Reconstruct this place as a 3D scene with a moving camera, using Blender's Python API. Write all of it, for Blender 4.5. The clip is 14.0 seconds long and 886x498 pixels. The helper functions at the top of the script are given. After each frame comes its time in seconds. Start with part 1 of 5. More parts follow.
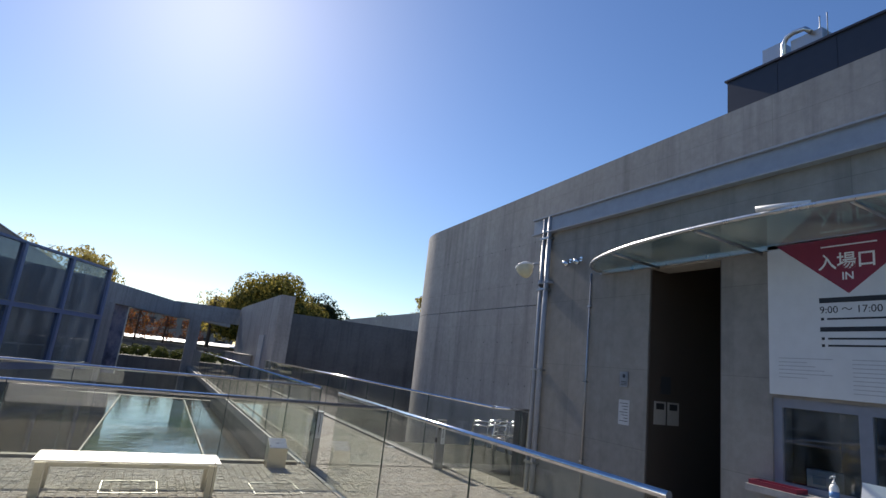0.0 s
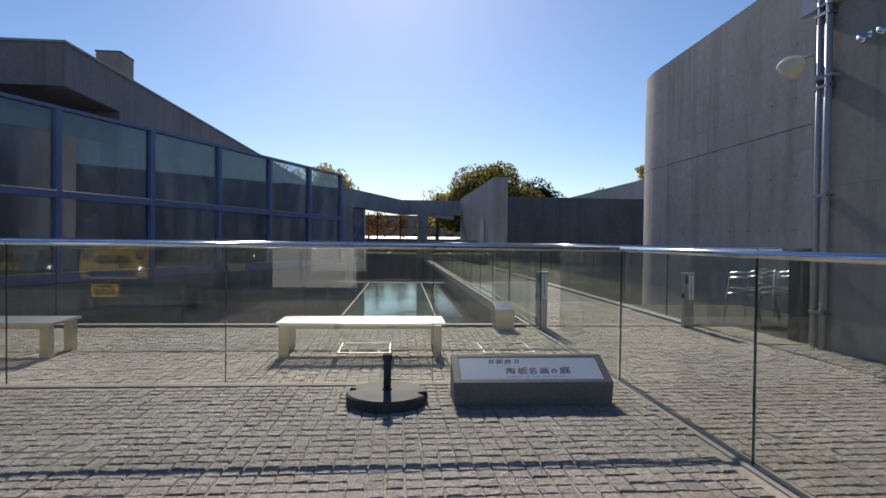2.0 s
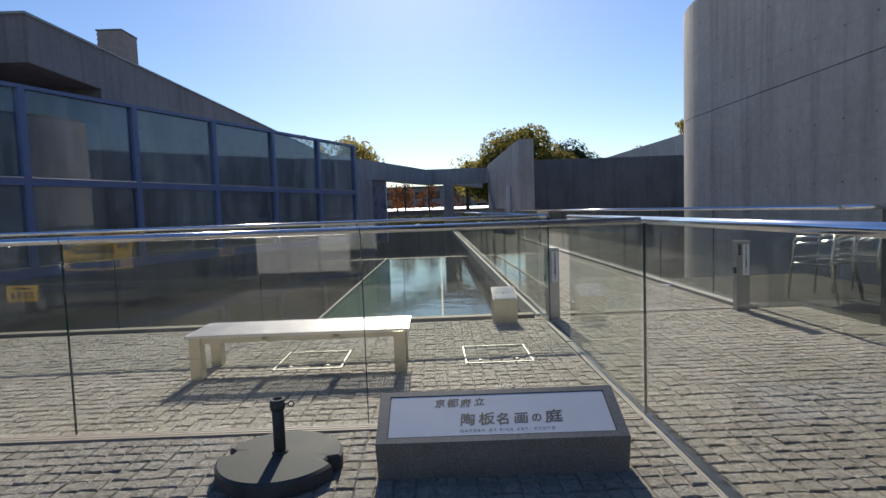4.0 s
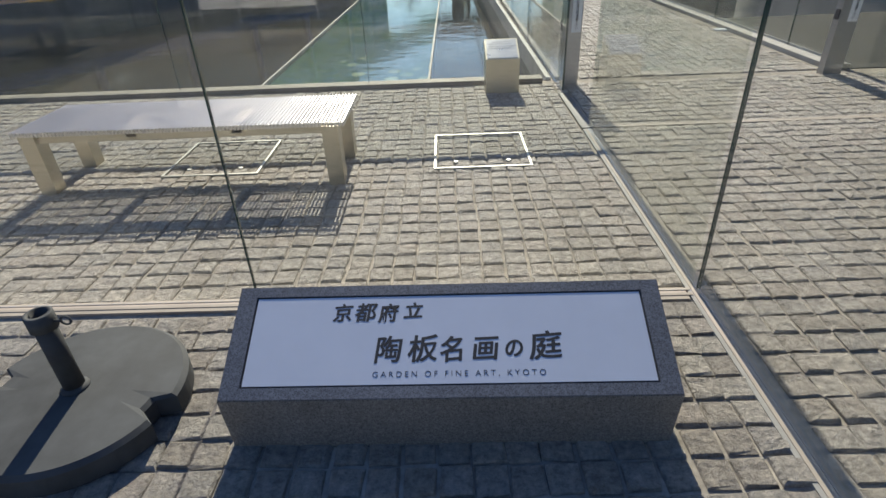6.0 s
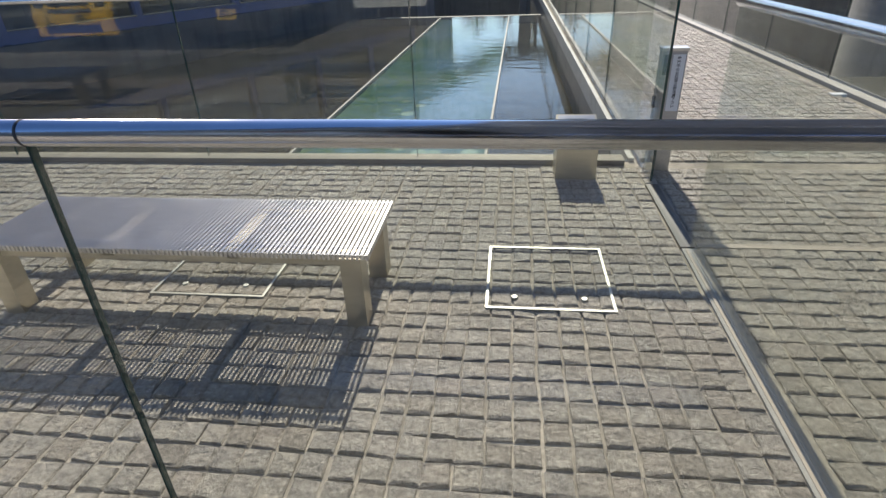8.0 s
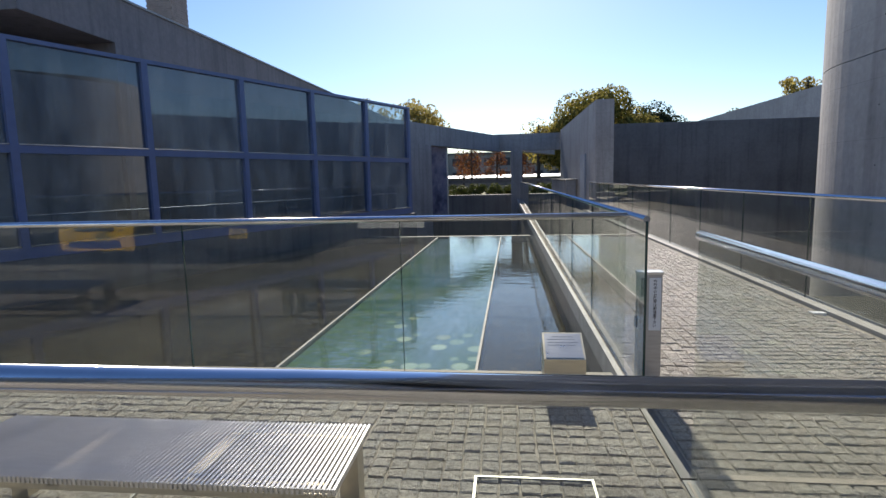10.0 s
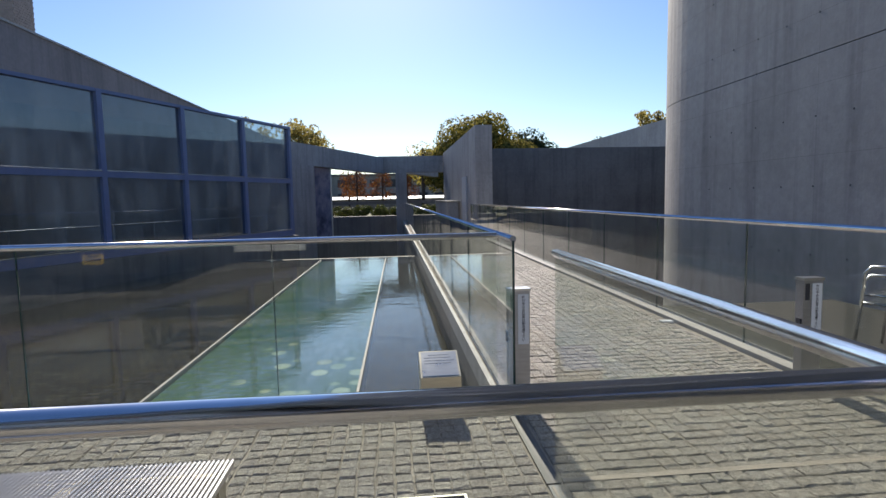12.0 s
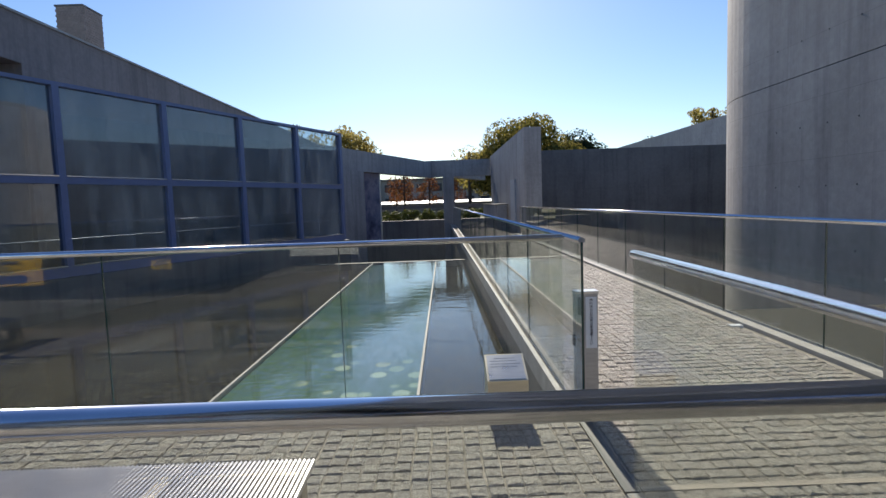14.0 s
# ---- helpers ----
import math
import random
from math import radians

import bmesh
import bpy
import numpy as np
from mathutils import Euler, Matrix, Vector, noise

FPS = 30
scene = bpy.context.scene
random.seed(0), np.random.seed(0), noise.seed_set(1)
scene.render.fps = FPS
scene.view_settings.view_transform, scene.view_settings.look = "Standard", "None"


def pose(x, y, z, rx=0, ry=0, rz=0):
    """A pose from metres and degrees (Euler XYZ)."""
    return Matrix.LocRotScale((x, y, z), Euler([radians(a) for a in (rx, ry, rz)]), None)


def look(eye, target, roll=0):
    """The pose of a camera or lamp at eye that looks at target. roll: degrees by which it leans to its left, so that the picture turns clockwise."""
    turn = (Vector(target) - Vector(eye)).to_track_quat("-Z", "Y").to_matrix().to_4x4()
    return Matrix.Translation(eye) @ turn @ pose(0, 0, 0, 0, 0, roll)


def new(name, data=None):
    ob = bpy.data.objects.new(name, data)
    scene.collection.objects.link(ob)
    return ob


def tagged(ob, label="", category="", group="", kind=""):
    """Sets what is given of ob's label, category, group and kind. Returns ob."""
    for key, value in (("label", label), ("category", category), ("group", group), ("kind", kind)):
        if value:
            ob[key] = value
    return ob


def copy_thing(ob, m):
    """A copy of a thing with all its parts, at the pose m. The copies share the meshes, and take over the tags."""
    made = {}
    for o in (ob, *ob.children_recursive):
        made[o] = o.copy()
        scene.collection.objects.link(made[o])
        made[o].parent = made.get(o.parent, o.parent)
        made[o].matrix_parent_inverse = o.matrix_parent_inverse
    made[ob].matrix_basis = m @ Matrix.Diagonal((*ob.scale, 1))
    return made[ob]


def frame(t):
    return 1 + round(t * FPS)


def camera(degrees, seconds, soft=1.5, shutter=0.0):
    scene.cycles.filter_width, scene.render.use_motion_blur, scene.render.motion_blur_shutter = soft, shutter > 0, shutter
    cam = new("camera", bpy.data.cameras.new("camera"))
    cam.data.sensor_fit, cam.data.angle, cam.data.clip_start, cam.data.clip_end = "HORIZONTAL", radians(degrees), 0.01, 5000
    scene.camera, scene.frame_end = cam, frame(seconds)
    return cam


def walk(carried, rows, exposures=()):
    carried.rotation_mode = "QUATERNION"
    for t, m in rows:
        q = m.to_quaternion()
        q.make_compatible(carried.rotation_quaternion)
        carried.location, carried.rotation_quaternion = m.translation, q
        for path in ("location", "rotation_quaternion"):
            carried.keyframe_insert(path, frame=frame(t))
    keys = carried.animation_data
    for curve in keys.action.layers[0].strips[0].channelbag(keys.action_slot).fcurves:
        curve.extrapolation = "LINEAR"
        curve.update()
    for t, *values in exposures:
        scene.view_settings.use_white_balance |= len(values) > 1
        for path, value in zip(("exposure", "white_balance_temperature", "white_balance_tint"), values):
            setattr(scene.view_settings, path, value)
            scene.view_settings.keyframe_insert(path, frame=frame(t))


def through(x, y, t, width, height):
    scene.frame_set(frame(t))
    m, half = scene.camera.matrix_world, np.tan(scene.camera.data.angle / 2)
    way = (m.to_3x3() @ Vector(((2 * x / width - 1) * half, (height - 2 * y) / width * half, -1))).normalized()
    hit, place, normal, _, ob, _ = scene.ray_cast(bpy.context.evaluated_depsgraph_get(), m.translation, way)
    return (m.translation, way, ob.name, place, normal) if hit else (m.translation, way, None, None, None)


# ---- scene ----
cam = camera(77.8, 14.0)
PATH = [
    (0, (-1.299, -2.745, 1.533), (-0.435, -0.993, 1.962), 6.5),
    (0.5, (-1.144, -2.562, 1.429), (-0.716, -0.631, 1.724), 5.3),
    (1, (-1.087, -2.375, 1.346), (-0.805, -0.399, 1.474), 3.6),
    (1.5, (-1.066, -2.069, 1.256), (-0.836, -0.082, 1.279), 2.8),
    (2, (-0.91, -1.754, 1.14), (-0.741, 0.239, 1.112), 0.7),
    (4.3, (-0.086, -0.082, 1.185), (-0.068, 1.909, 0.995), -2.2),
    (4.5, (-0.027, 0.106, 1.187), (-0.017, 2.088, 0.919), -2.3),
    (5, (-0.07, 0.474, 1.176), (-0.033, 2.394, 0.619), -1.3),
    (5.5, (0.045, 0.807, 1.16), (0.057, 2.648, 0.378), -2.2),
    (6, (0.087, 1.051, 1.149), (0.051, 2.766, 0.12), -2.5),
    (6.5, (0.104, 1.314, 1.126), (0.05, 2.852, -0.152), -2.8),
    (7, (0.052, 1.506, 1.166), (-0.002, 2.949, -0.219), -3.0),
    (7.5, (0.079, 1.731, 1.215), (-0.008, 3.278, -0.05), -1.4),
    (8, (0.079, 1.935, 1.304), (-0.148, 3.675, 0.344), -2.2),
    (8.5, (0.093, 1.966, 1.337), (-0.263, 3.821, 0.679), -2.4),
    (8.7, (0.102, 1.979, 1.363), (-0.26, 3.868, 0.816), -2.3),
    (10.8, (0.196, 1.977, 1.342), (0.169, 3.964, 1.112), -1.2),
    (11, (0.21, 1.981, 1.345), (0.241, 3.968, 1.12), -1.2),
    (11.5, (0.22, 1.974, 1.348), (0.323, 3.96, 1.143), -1.3),
    (12, (0.229, 1.964, 1.347), (0.411, 3.947, 1.162), -1.2),
    (12.5, (0.222, 1.959, 1.347), (0.453, 3.938, 1.17), -1.2),
    (13, (0.225, 1.962, 1.343), (0.491, 3.937, 1.172), -1.2),
    (13.5, (0.205, 1.966, 1.34), (0.482, 3.94, 1.17), -1.3),
    (14, (0.107, 1.984, 1.341), (0.123, 3.977, 1.174), -2.0),
]
walk(cam, [(t, look(eye, target, roll)) for t, eye, target, roll in PATH],
     exposures=[(0.0, 0.45), (0.5, 0.02), (1.0, 0.06), (1.5, 0.16), (2.2, 0.22), (4.4, 0.5), (5.5, 0.8), (6.5, 0.86), (7.5, 0.78), (8.7, 0.72), (10.8, 0.6), (14.0, 0.57)])

# ---- world and sun ----
SUN_ELEV, SUN_AZ = 33.8, -1.3
world = bpy.data.worlds.new("sky")
scene.world = world
world.use_nodes = True
wn = world.node_tree.nodes
sky = wn.new("ShaderNodeTexSky")
sky.sky_type = "NISHITA"
sky.sun_disc = False
sky.sun_elevation = radians(SUN_ELEV)
sky.sun_rotation = radians(SUN_AZ)
sky.air_density, sky.dust_density, sky.ozone_density = 1.0, 0.28, 3.4
wn["Background"].inputs["Strength"].default_value = 0.096
vivid = wn.new("ShaderNodeHueSaturation")
vivid.inputs["Saturation"].default_value = 1.14
vivid.inputs["Hue"].default_value = 0.508
world.node_tree.links.new(sky.outputs["Color"], vivid.inputs["Color"])
world.node_tree.links.new(vivid.outputs["Color"], wn["Background"].inputs["Color"])
sun_data = bpy.data.lights.new("sun", "SUN")
sun_data.energy, sun_data.angle, sun_data.color = 5.0, radians(0.53), (1.0, 0.91, 0.79)
sun = new("sun", sun_data)
_s = Vector((math.sin(radians(SUN_AZ)) * math.cos(radians(SUN_ELEV)), math.cos(radians(SUN_AZ)) * math.cos(radians(SUN_ELEV)), math.sin(radians(SUN_ELEV))))
sun.matrix_world = look(_s * 60, (0, 0, 0))


# ---- materials ----
class Mat:
    """Small node builder around one Principled shader."""

    def __init__(self, name, colour=(0.5, 0.5, 0.5), rough=0.6, metal=0.0, spec=0.5):
        self.m = bpy.data.materials.new(name)
        self.m.use_nodes = True
        self.t = self.m.node_tree
        self.b = self.t.nodes["Principled BSDF"]
        self.b.inputs["Base Color"].default_value = (*colour, 1)
        self.b.inputs["Roughness"].default_value = rough
        self.b.inputs["Metallic"].default_value = metal
        self.b.inputs["Specular IOR Level"].default_value = spec
        self.pos = None

    def node(self, kind, **kw):
        n = self.t.nodes.new(kind)
        for k, v in kw.items():
            n.inputs[k].default_value = v
        return n

    def link(self, a, b):
        self.t.links.new(a, b)

    def place(self, scale=(1, 1, 1), local=False):
        src = self.node("ShaderNodeTexCoord").outputs["Object"] if local else self.node("ShaderNodeNewGeometry").outputs["Position"]
        mp = self.node("ShaderNodeMapping", Scale=scale)
        self.link(src, mp.inputs["Vector"])
        return mp.outputs["Vector"]

    def noise(self, scale, detail=4, rough=0.55, stretch=(1, 1, 1), local=False):
        n = self.node("ShaderNodeTexNoise", Scale=scale, Detail=detail, Roughness=rough)
        self.link(self.place(stretch, local), n.inputs["Vector"])
        return n.outputs["Fac"]

    def ramp(self, fac, stops):
        r = self.node("ShaderNodeValToRGB")
        els = r.color_ramp.elements
        while len(els) < len(stops):
            els.new(0.5)
        for e, (p, c) in zip(els, stops):
            e.position, e.color = p, (*c, 1) if len(c) == 3 else c
        self.link(fac, r.inputs["Fac"])
        return r.outputs["Color"]

    def mix(self, fac, a, b, mode="MIX"):
        n = self.node("ShaderNodeMix")
        n.data_type, n.blend_type = "RGBA", mode
        for v, s in ((fac, n.inputs["Factor"]), (a, n.inputs["A"]), (b, n.inputs["B"])):
            s = n.inputs[{"Factor": 0, "A": 6, "B": 7}[s.name]]
            if isinstance(v, (int, float)):
                s.default_value = v
            elif isinstance(v, tuple):
                s.default_value = (*v, 1)
            else:
                self.link(v, s)
        return n.outputs[2]

    def math(self, op, a, b=0.5):
        n = self.node("ShaderNodeMath")
        n.operation = op
        for i, v in enumerate((a, b)):
            if isinstance(v, (int, float)):
                n.inputs[i].default_value = v
            else:
                self.link(v, n.inputs[i])
        return n.outputs[0]

    def colour(self, c):
        self.link(c, self.b.inputs["Base Color"])
        return self

    def rough(self, f, lo, hi):
        r = self.node("ShaderNodeMapRange")
        r.inputs["To Min"].default_value, r.inputs["To Max"].default_value = lo, hi
        self.link(f, r.inputs["Value"])
        self.link(r.outputs[0], self.b.inputs["Roughness"])
        return self

    def bump(self, h, strength=0.3, dist=0.01):
        n = self.node("ShaderNodeBump", Strength=strength, Distance=dist)
        self.link(h, n.inputs["Height"])
        self.link(n.outputs[0], self.b.inputs["Normal"])
        return self


def concrete_mat(name, tone, warm=(1.0, 0.98, 0.95), streak=0.65, spec=0.3):
    """Board-smooth cast concrete: blotches, rain streaks, fine pores."""
    k = Mat(name, rough=0.75, spec=spec)
    c = [tone * w for w in warm]
    blot = k.noise(0.7, 5, 0.6)
    fine = k.noise(9, 5, 0.6)
    run = k.noise(3.2, 5, 0.65, (1, 1, 0.06))
    base = k.ramp(blot, [(0.3, tuple(x * 0.82 for x in c)), (0.7, tuple(x * 1.12 for x in c))])
    base = k.mix(0.35, base, k.ramp(fine, [(0.3, (0.35,) * 3), (0.7, (0.65,) * 3)]), "OVERLAY")
    dark = k.ramp(run, [(0.48, (1, 1, 1)), (0.68, (0.55, 0.55, 0.57))])
    base = k.mix(streak, base, dark, "MULTIPLY")
    # faint seams of the formwork sheets
    sep = k.node("ShaderNodeSeparateXYZ")
    k.link(k.place(), sep.inputs[0])
    com = k.node("ShaderNodeCombineXYZ")
    k.link(k.math("ADD", sep.outputs[0], sep.outputs[1]), com.inputs[0])
    k.link(sep.outputs[2], com.inputs[1])
    br = k.node("ShaderNodeTexBrick", Color1=(1, 1, 1, 1), Color2=(0.93, 0.93, 0.94, 1), Mortar=(0.68, 0.68, 0.68, 1), Scale=1.0)
    br.inputs["Mortar Size"].default_value, br.inputs["Brick Width"].default_value, br.inputs["Row Height"].default_value = 0.004, 1.8, 0.9
    br.offset = 0.0
    k.link(com.outputs[0], br.inputs["Vector"])
    base = k.mix(0.7, base, br.outputs["Color"], "MULTIPLY")
    k.colour(base)
    k.rough(fine, 0.62, 0.85)
    k.bump(k.math("ADD", k.noise(30, 4), k.math("MULTIPLY", blot, 1.5)), 0.25, 0.006)
    return k.m


def metal_mat(name, colour, rough, brushed=True, scale=60):
    k = Mat(name, colour, rough, 1.0)
    n = k.noise(scale, 3, 0.6, (0.15, 1, 1) if brushed else (1, 1, 1))
    k.colour(k.ramp(n, [(0.3, tuple(x * 0.85 for x in colour)), (0.7, colour)]))
    k.rough(k.noise(6, 4), rough * 0.75, rough * 1.35)
    k.bump(n, 0.05, 0.002)
    return k.m


def schlick(k, ior, normal=None):
    """Gloss by angle, alike on both faces of a pane."""
    lw = k.node("ShaderNodeLayerWeight", Blend=0.5)
    if normal:
        k.link(normal, lw.inputs["Normal"])
    f0 = ((ior - 1) / (ior + 1)) ** 2
    return k.math("ADD", k.math("MULTIPLY", k.math("POWER", lw.outputs["Facing"], 5.0), 1 - f0), f0)


def glass_mat(name, tint, ior=1.5, rough=0.0, dust_haze=0.0):
    """Clear pane: tinted transmission under a Fresnel gloss, a little diffuse soiling and painted haze."""
    k = Mat(name)
    t = k.t
    t.nodes.remove(k.b)
    clear = k.node("ShaderNodeBsdfTransparent", Color=(*tint, 1))
    gloss = k.node("ShaderNodeBsdfGlossy", Roughness=rough, Color=(1, 1, 1, 1))
    fr = schlick(k, ior)
    mx = k.node("ShaderNodeMixShader")
    k.link(fr, mx.inputs[0])
    k.link(clear.outputs[0], mx.inputs[1])
    k.link(gloss.outputs[0], mx.inputs[2])
    out = mx.outputs[0]
    if dust_haze:
        veil = k.node("ShaderNodeBsdfDiffuse", Color=(0.75, 0.76, 0.72, 1))
        m2 = k.node("ShaderNodeMixShader")
        f = k.ramp(k.noise(1.6, 6, 0.65, (1, 1, 0.35)), [(0.4, (0, 0, 0)), (0.8, (dust_haze,) * 3)])
        k.link(f, m2.inputs[0])
        k.link(out, m2.inputs[1])
        k.link(veil.outputs[0], m2.inputs[2])
        out = m2.outputs[0]
    k.link(out, t.nodes["Material Output"].inputs["Surface"])
    return k.m


def plain(name, colour, rough=0.6, metal=0.0, vary=0.12, scale=8):
    """Paint or plastic with slight soiling."""
    k = Mat(name, colour, rough, metal)
    n = k.noise(scale, 5, 0.6, local=True)
    k.colour(k.ramp(n, [(0.25, tuple(x * (1 - vary) for x in colour)), (0.75, tuple(min(1, x * (1 + vary * 0.6)) for x in colour))]))
    k.rough(n, rough * 0.85, min(1, rough * 1.2))
    return k.m


CONC = concrete_mat("cast_concrete", 0.33, (1.0, 0.965, 0.95))
# half the tone of CONC; indoors this colour also carries the shade
CONC_DARK = concrete_mat("dark_streaked_concrete", 0.17, (1.0, 0.99, 0.97), 0.7)
CONC_PALE = concrete_mat("pale_concrete", 0.38, (1.0, 0.99, 0.97), 0.35)
CONC_BROWN = concrete_mat("brownish_concrete", 0.28, (1.0, 0.955, 0.88), 0.5)
STEEL = metal_mat("brushed_steel", (0.62, 0.62, 0.62), 0.28)
RAIL_STEEL = metal_mat("rail_steel", (0.80, 0.80, 0.83), 0.13, False, 9)
STEEL_WARM = metal_mat("satin_steel", (0.62, 0.57, 0.46), 0.34)
GRATE = metal_mat("grating_steel", (0.78, 0.76, 0.78), 0.33)
STEEL_DARK = metal_mat("galvanised_steel", (0.42, 0.43, 0.45), 0.4)
ALU = metal_mat("aluminium", (0.75, 0.76, 0.77), 0.22, False)
GLASS = glass_mat("balustrade_glass", (0.945, 0.96, 0.935), 1.54, 0.0, 0.028)
GLASS_EDGE = plain("glass_edge", (0.02, 0.05, 0.045), 0.15)
# diffuse share raised to brighten the panes with a painted reflection haze
PANE = glass_mat("window_glass", (0.62, 0.68, 0.72), 1.75, 0.0, 0.24)
CANOPY_GLASS = glass_mat("canopy_glass", (0.66, 0.74, 0.71), 1.2, 0.12, 0.3)
BLUE_FRAME = plain("blue_grey_frame", (0.15, 0.18, 0.31), 0.4, 0.0)
IRON = plain("black_iron", (0.058, 0.061, 0.062), 0.76, 0.1, 0.6, 7)
FOOT = plain("dull_steel_channel", (0.33, 0.285, 0.235), 0.7, 0.0, 0.25, 3)
CONC_MAUVE = concrete_mat("mauve_concrete", 0.25, (1.0, 0.86, 0.84), 0.6)
# tone near black, so the sunlit terrace reads as shaded behind the glass
TERRACE = concrete_mat("shaded_terrace_floor", 0.04, (0.95, 1.0, 0.95), 0.2, 0.1)
# near-black brown that puts the unlit hall's shade into its colour
HALL = plain("dark_brown_hall_shade", (0.06, 0.048, 0.04), 0.6)
BOARD = plain("board_white", (0.60, 0.62, 0.64), 0.4, 0.0, 0.06)
STONE_EDGE = concrete_mat("stone_edge", 0.38, (1.0, 0.97, 0.9), 0.2)
WHITE = plain("white_enamel", (0.78, 0.79, 0.80), 0.35, 0.0, 0.05)
INK = plain("ink", (0.015, 0.015, 0.018), 0.5)
RED = plain("dark_red", (0.22, 0.02, 0.045), 0.45)
DARK = plain("dark_panel", (0.035, 0.036, 0.042), 0.55)
CLAD = plain("dark_cladding", (0.035, 0.038, 0.055), 0.45, 0.3)


def sett_mat():
    k = Mat("granite_sett", rough=0.72, spec=0.5)
    rnd = k.node("ShaderNodeNewGeometry").outputs["Random Per Island"]
    rnd2 = k.node("ShaderNodeObjectInfo").outputs["Random"]
    r = k.math("FRACT", k.math("ADD", rnd, k.math("MULTIPLY", rnd2, 7.13)))
    base = k.ramp(r, [(0.0, (0.36, 0.32, 0.275)), (0.3, (0.44, 0.40, 0.355)), (0.55, (0.40, 0.37, 0.335)), (0.8, (0.475, 0.435, 0.38)), (1.0, (0.42, 0.37, 0.325))])
    grain = k.noise(38, 8, 0.8)
    base = k.mix(0.8, base, k.ramp(grain, [(0.32, (0.2, 0.2, 0.2)), (0.66, (0.86, 0.86, 0.86))]), "OVERLAY")
    stain = k.noise(1.1, 5, 0.6)
    base = k.mix(0.5, base, k.ramp(stain, [(0.35, (0.62, 0.62, 0.56)), (0.6, (1, 1, 1))]), "MULTIPLY")
    k.colour(base)
    k.bump(k.math("ADD", k.noise(62, 8, 0.82), k.math("MULTIPLY", k.noise(21, 4, 0.6), 1.6)), 1.0, 0.028)
    return k.m


def mortar_mat():
    k = Mat("sand_joint", rough=0.95, spec=0.1)
    n = k.noise(40, 5)
    k.colour(k.mix(0.6, k.ramp(k.noise(2.5, 4), [(0.35, (0.22, 0.20, 0.17)), (0.65, (0.37, 0.335, 0.285))]), k.ramp(n, [(0.3, (0.3,) * 3), (0.7, (0.7,) * 3)]), "OVERLAY"))
    k.bump(n, 0.6, 0.006)
    return k.m


def granite_mat(name, c, speck):
    k = Mat(name, rough=0.5)
    v = k.node("ShaderNodeTexVoronoi", Scale=260.0)
    k.link(k.place(), v.inputs["Vector"])
    sp = k.ramp(v.outputs["Distance"], [(0.1, (0.16,) * 3), (0.55, (0.82,) * 3)])
    base = k.mix(speck, k.ramp(k.noise(5, 4), [(0.3, tuple(x * 0.8 for x in c)), (0.7, c)]), sp, "OVERLAY")
    k.colour(k.mix(0.6, base, k.ramp(k.noise(120, 4, 0.7), [(0.35, (0.25,) * 3), (0.65, (0.75,) * 3)]), "OVERLAY"))
    k.bump(k.noise(160, 3), 0.2, 0.002)
    return k.m


def water_mat():
    k = Mat("pool_water")
    t = k.t
    t.nodes.remove(k.b)
    clear = k.node("ShaderNodeBsdfTransparent", Color=(0.74, 0.82, 0.80, 1))
    gloss = k.node("ShaderNodeBsdfGlossy", Roughness=0.0, Color=(0.92, 0.94, 0.96, 1))
    b = k.node("ShaderNodeBump", Strength=0.22, Distance=0.02)
    k.link(k.noise(3.0, 3, 0.5, (0.7, 1.6, 1)), b.inputs["Height"])
    k.link(b.outputs[0], gloss.inputs["Normal"])
    mx = k.node("ShaderNodeMixShader")
    k.link(schlick(k, 1.33, b.outputs[0]), mx.inputs[0])
    k.link(clear.outputs[0], mx.inputs[1])
    k.link(gloss.outputs[0], mx.inputs[2])
    k.link(mx.outputs[0], t.nodes["Material Output"].inputs["Surface"])
    return k.m


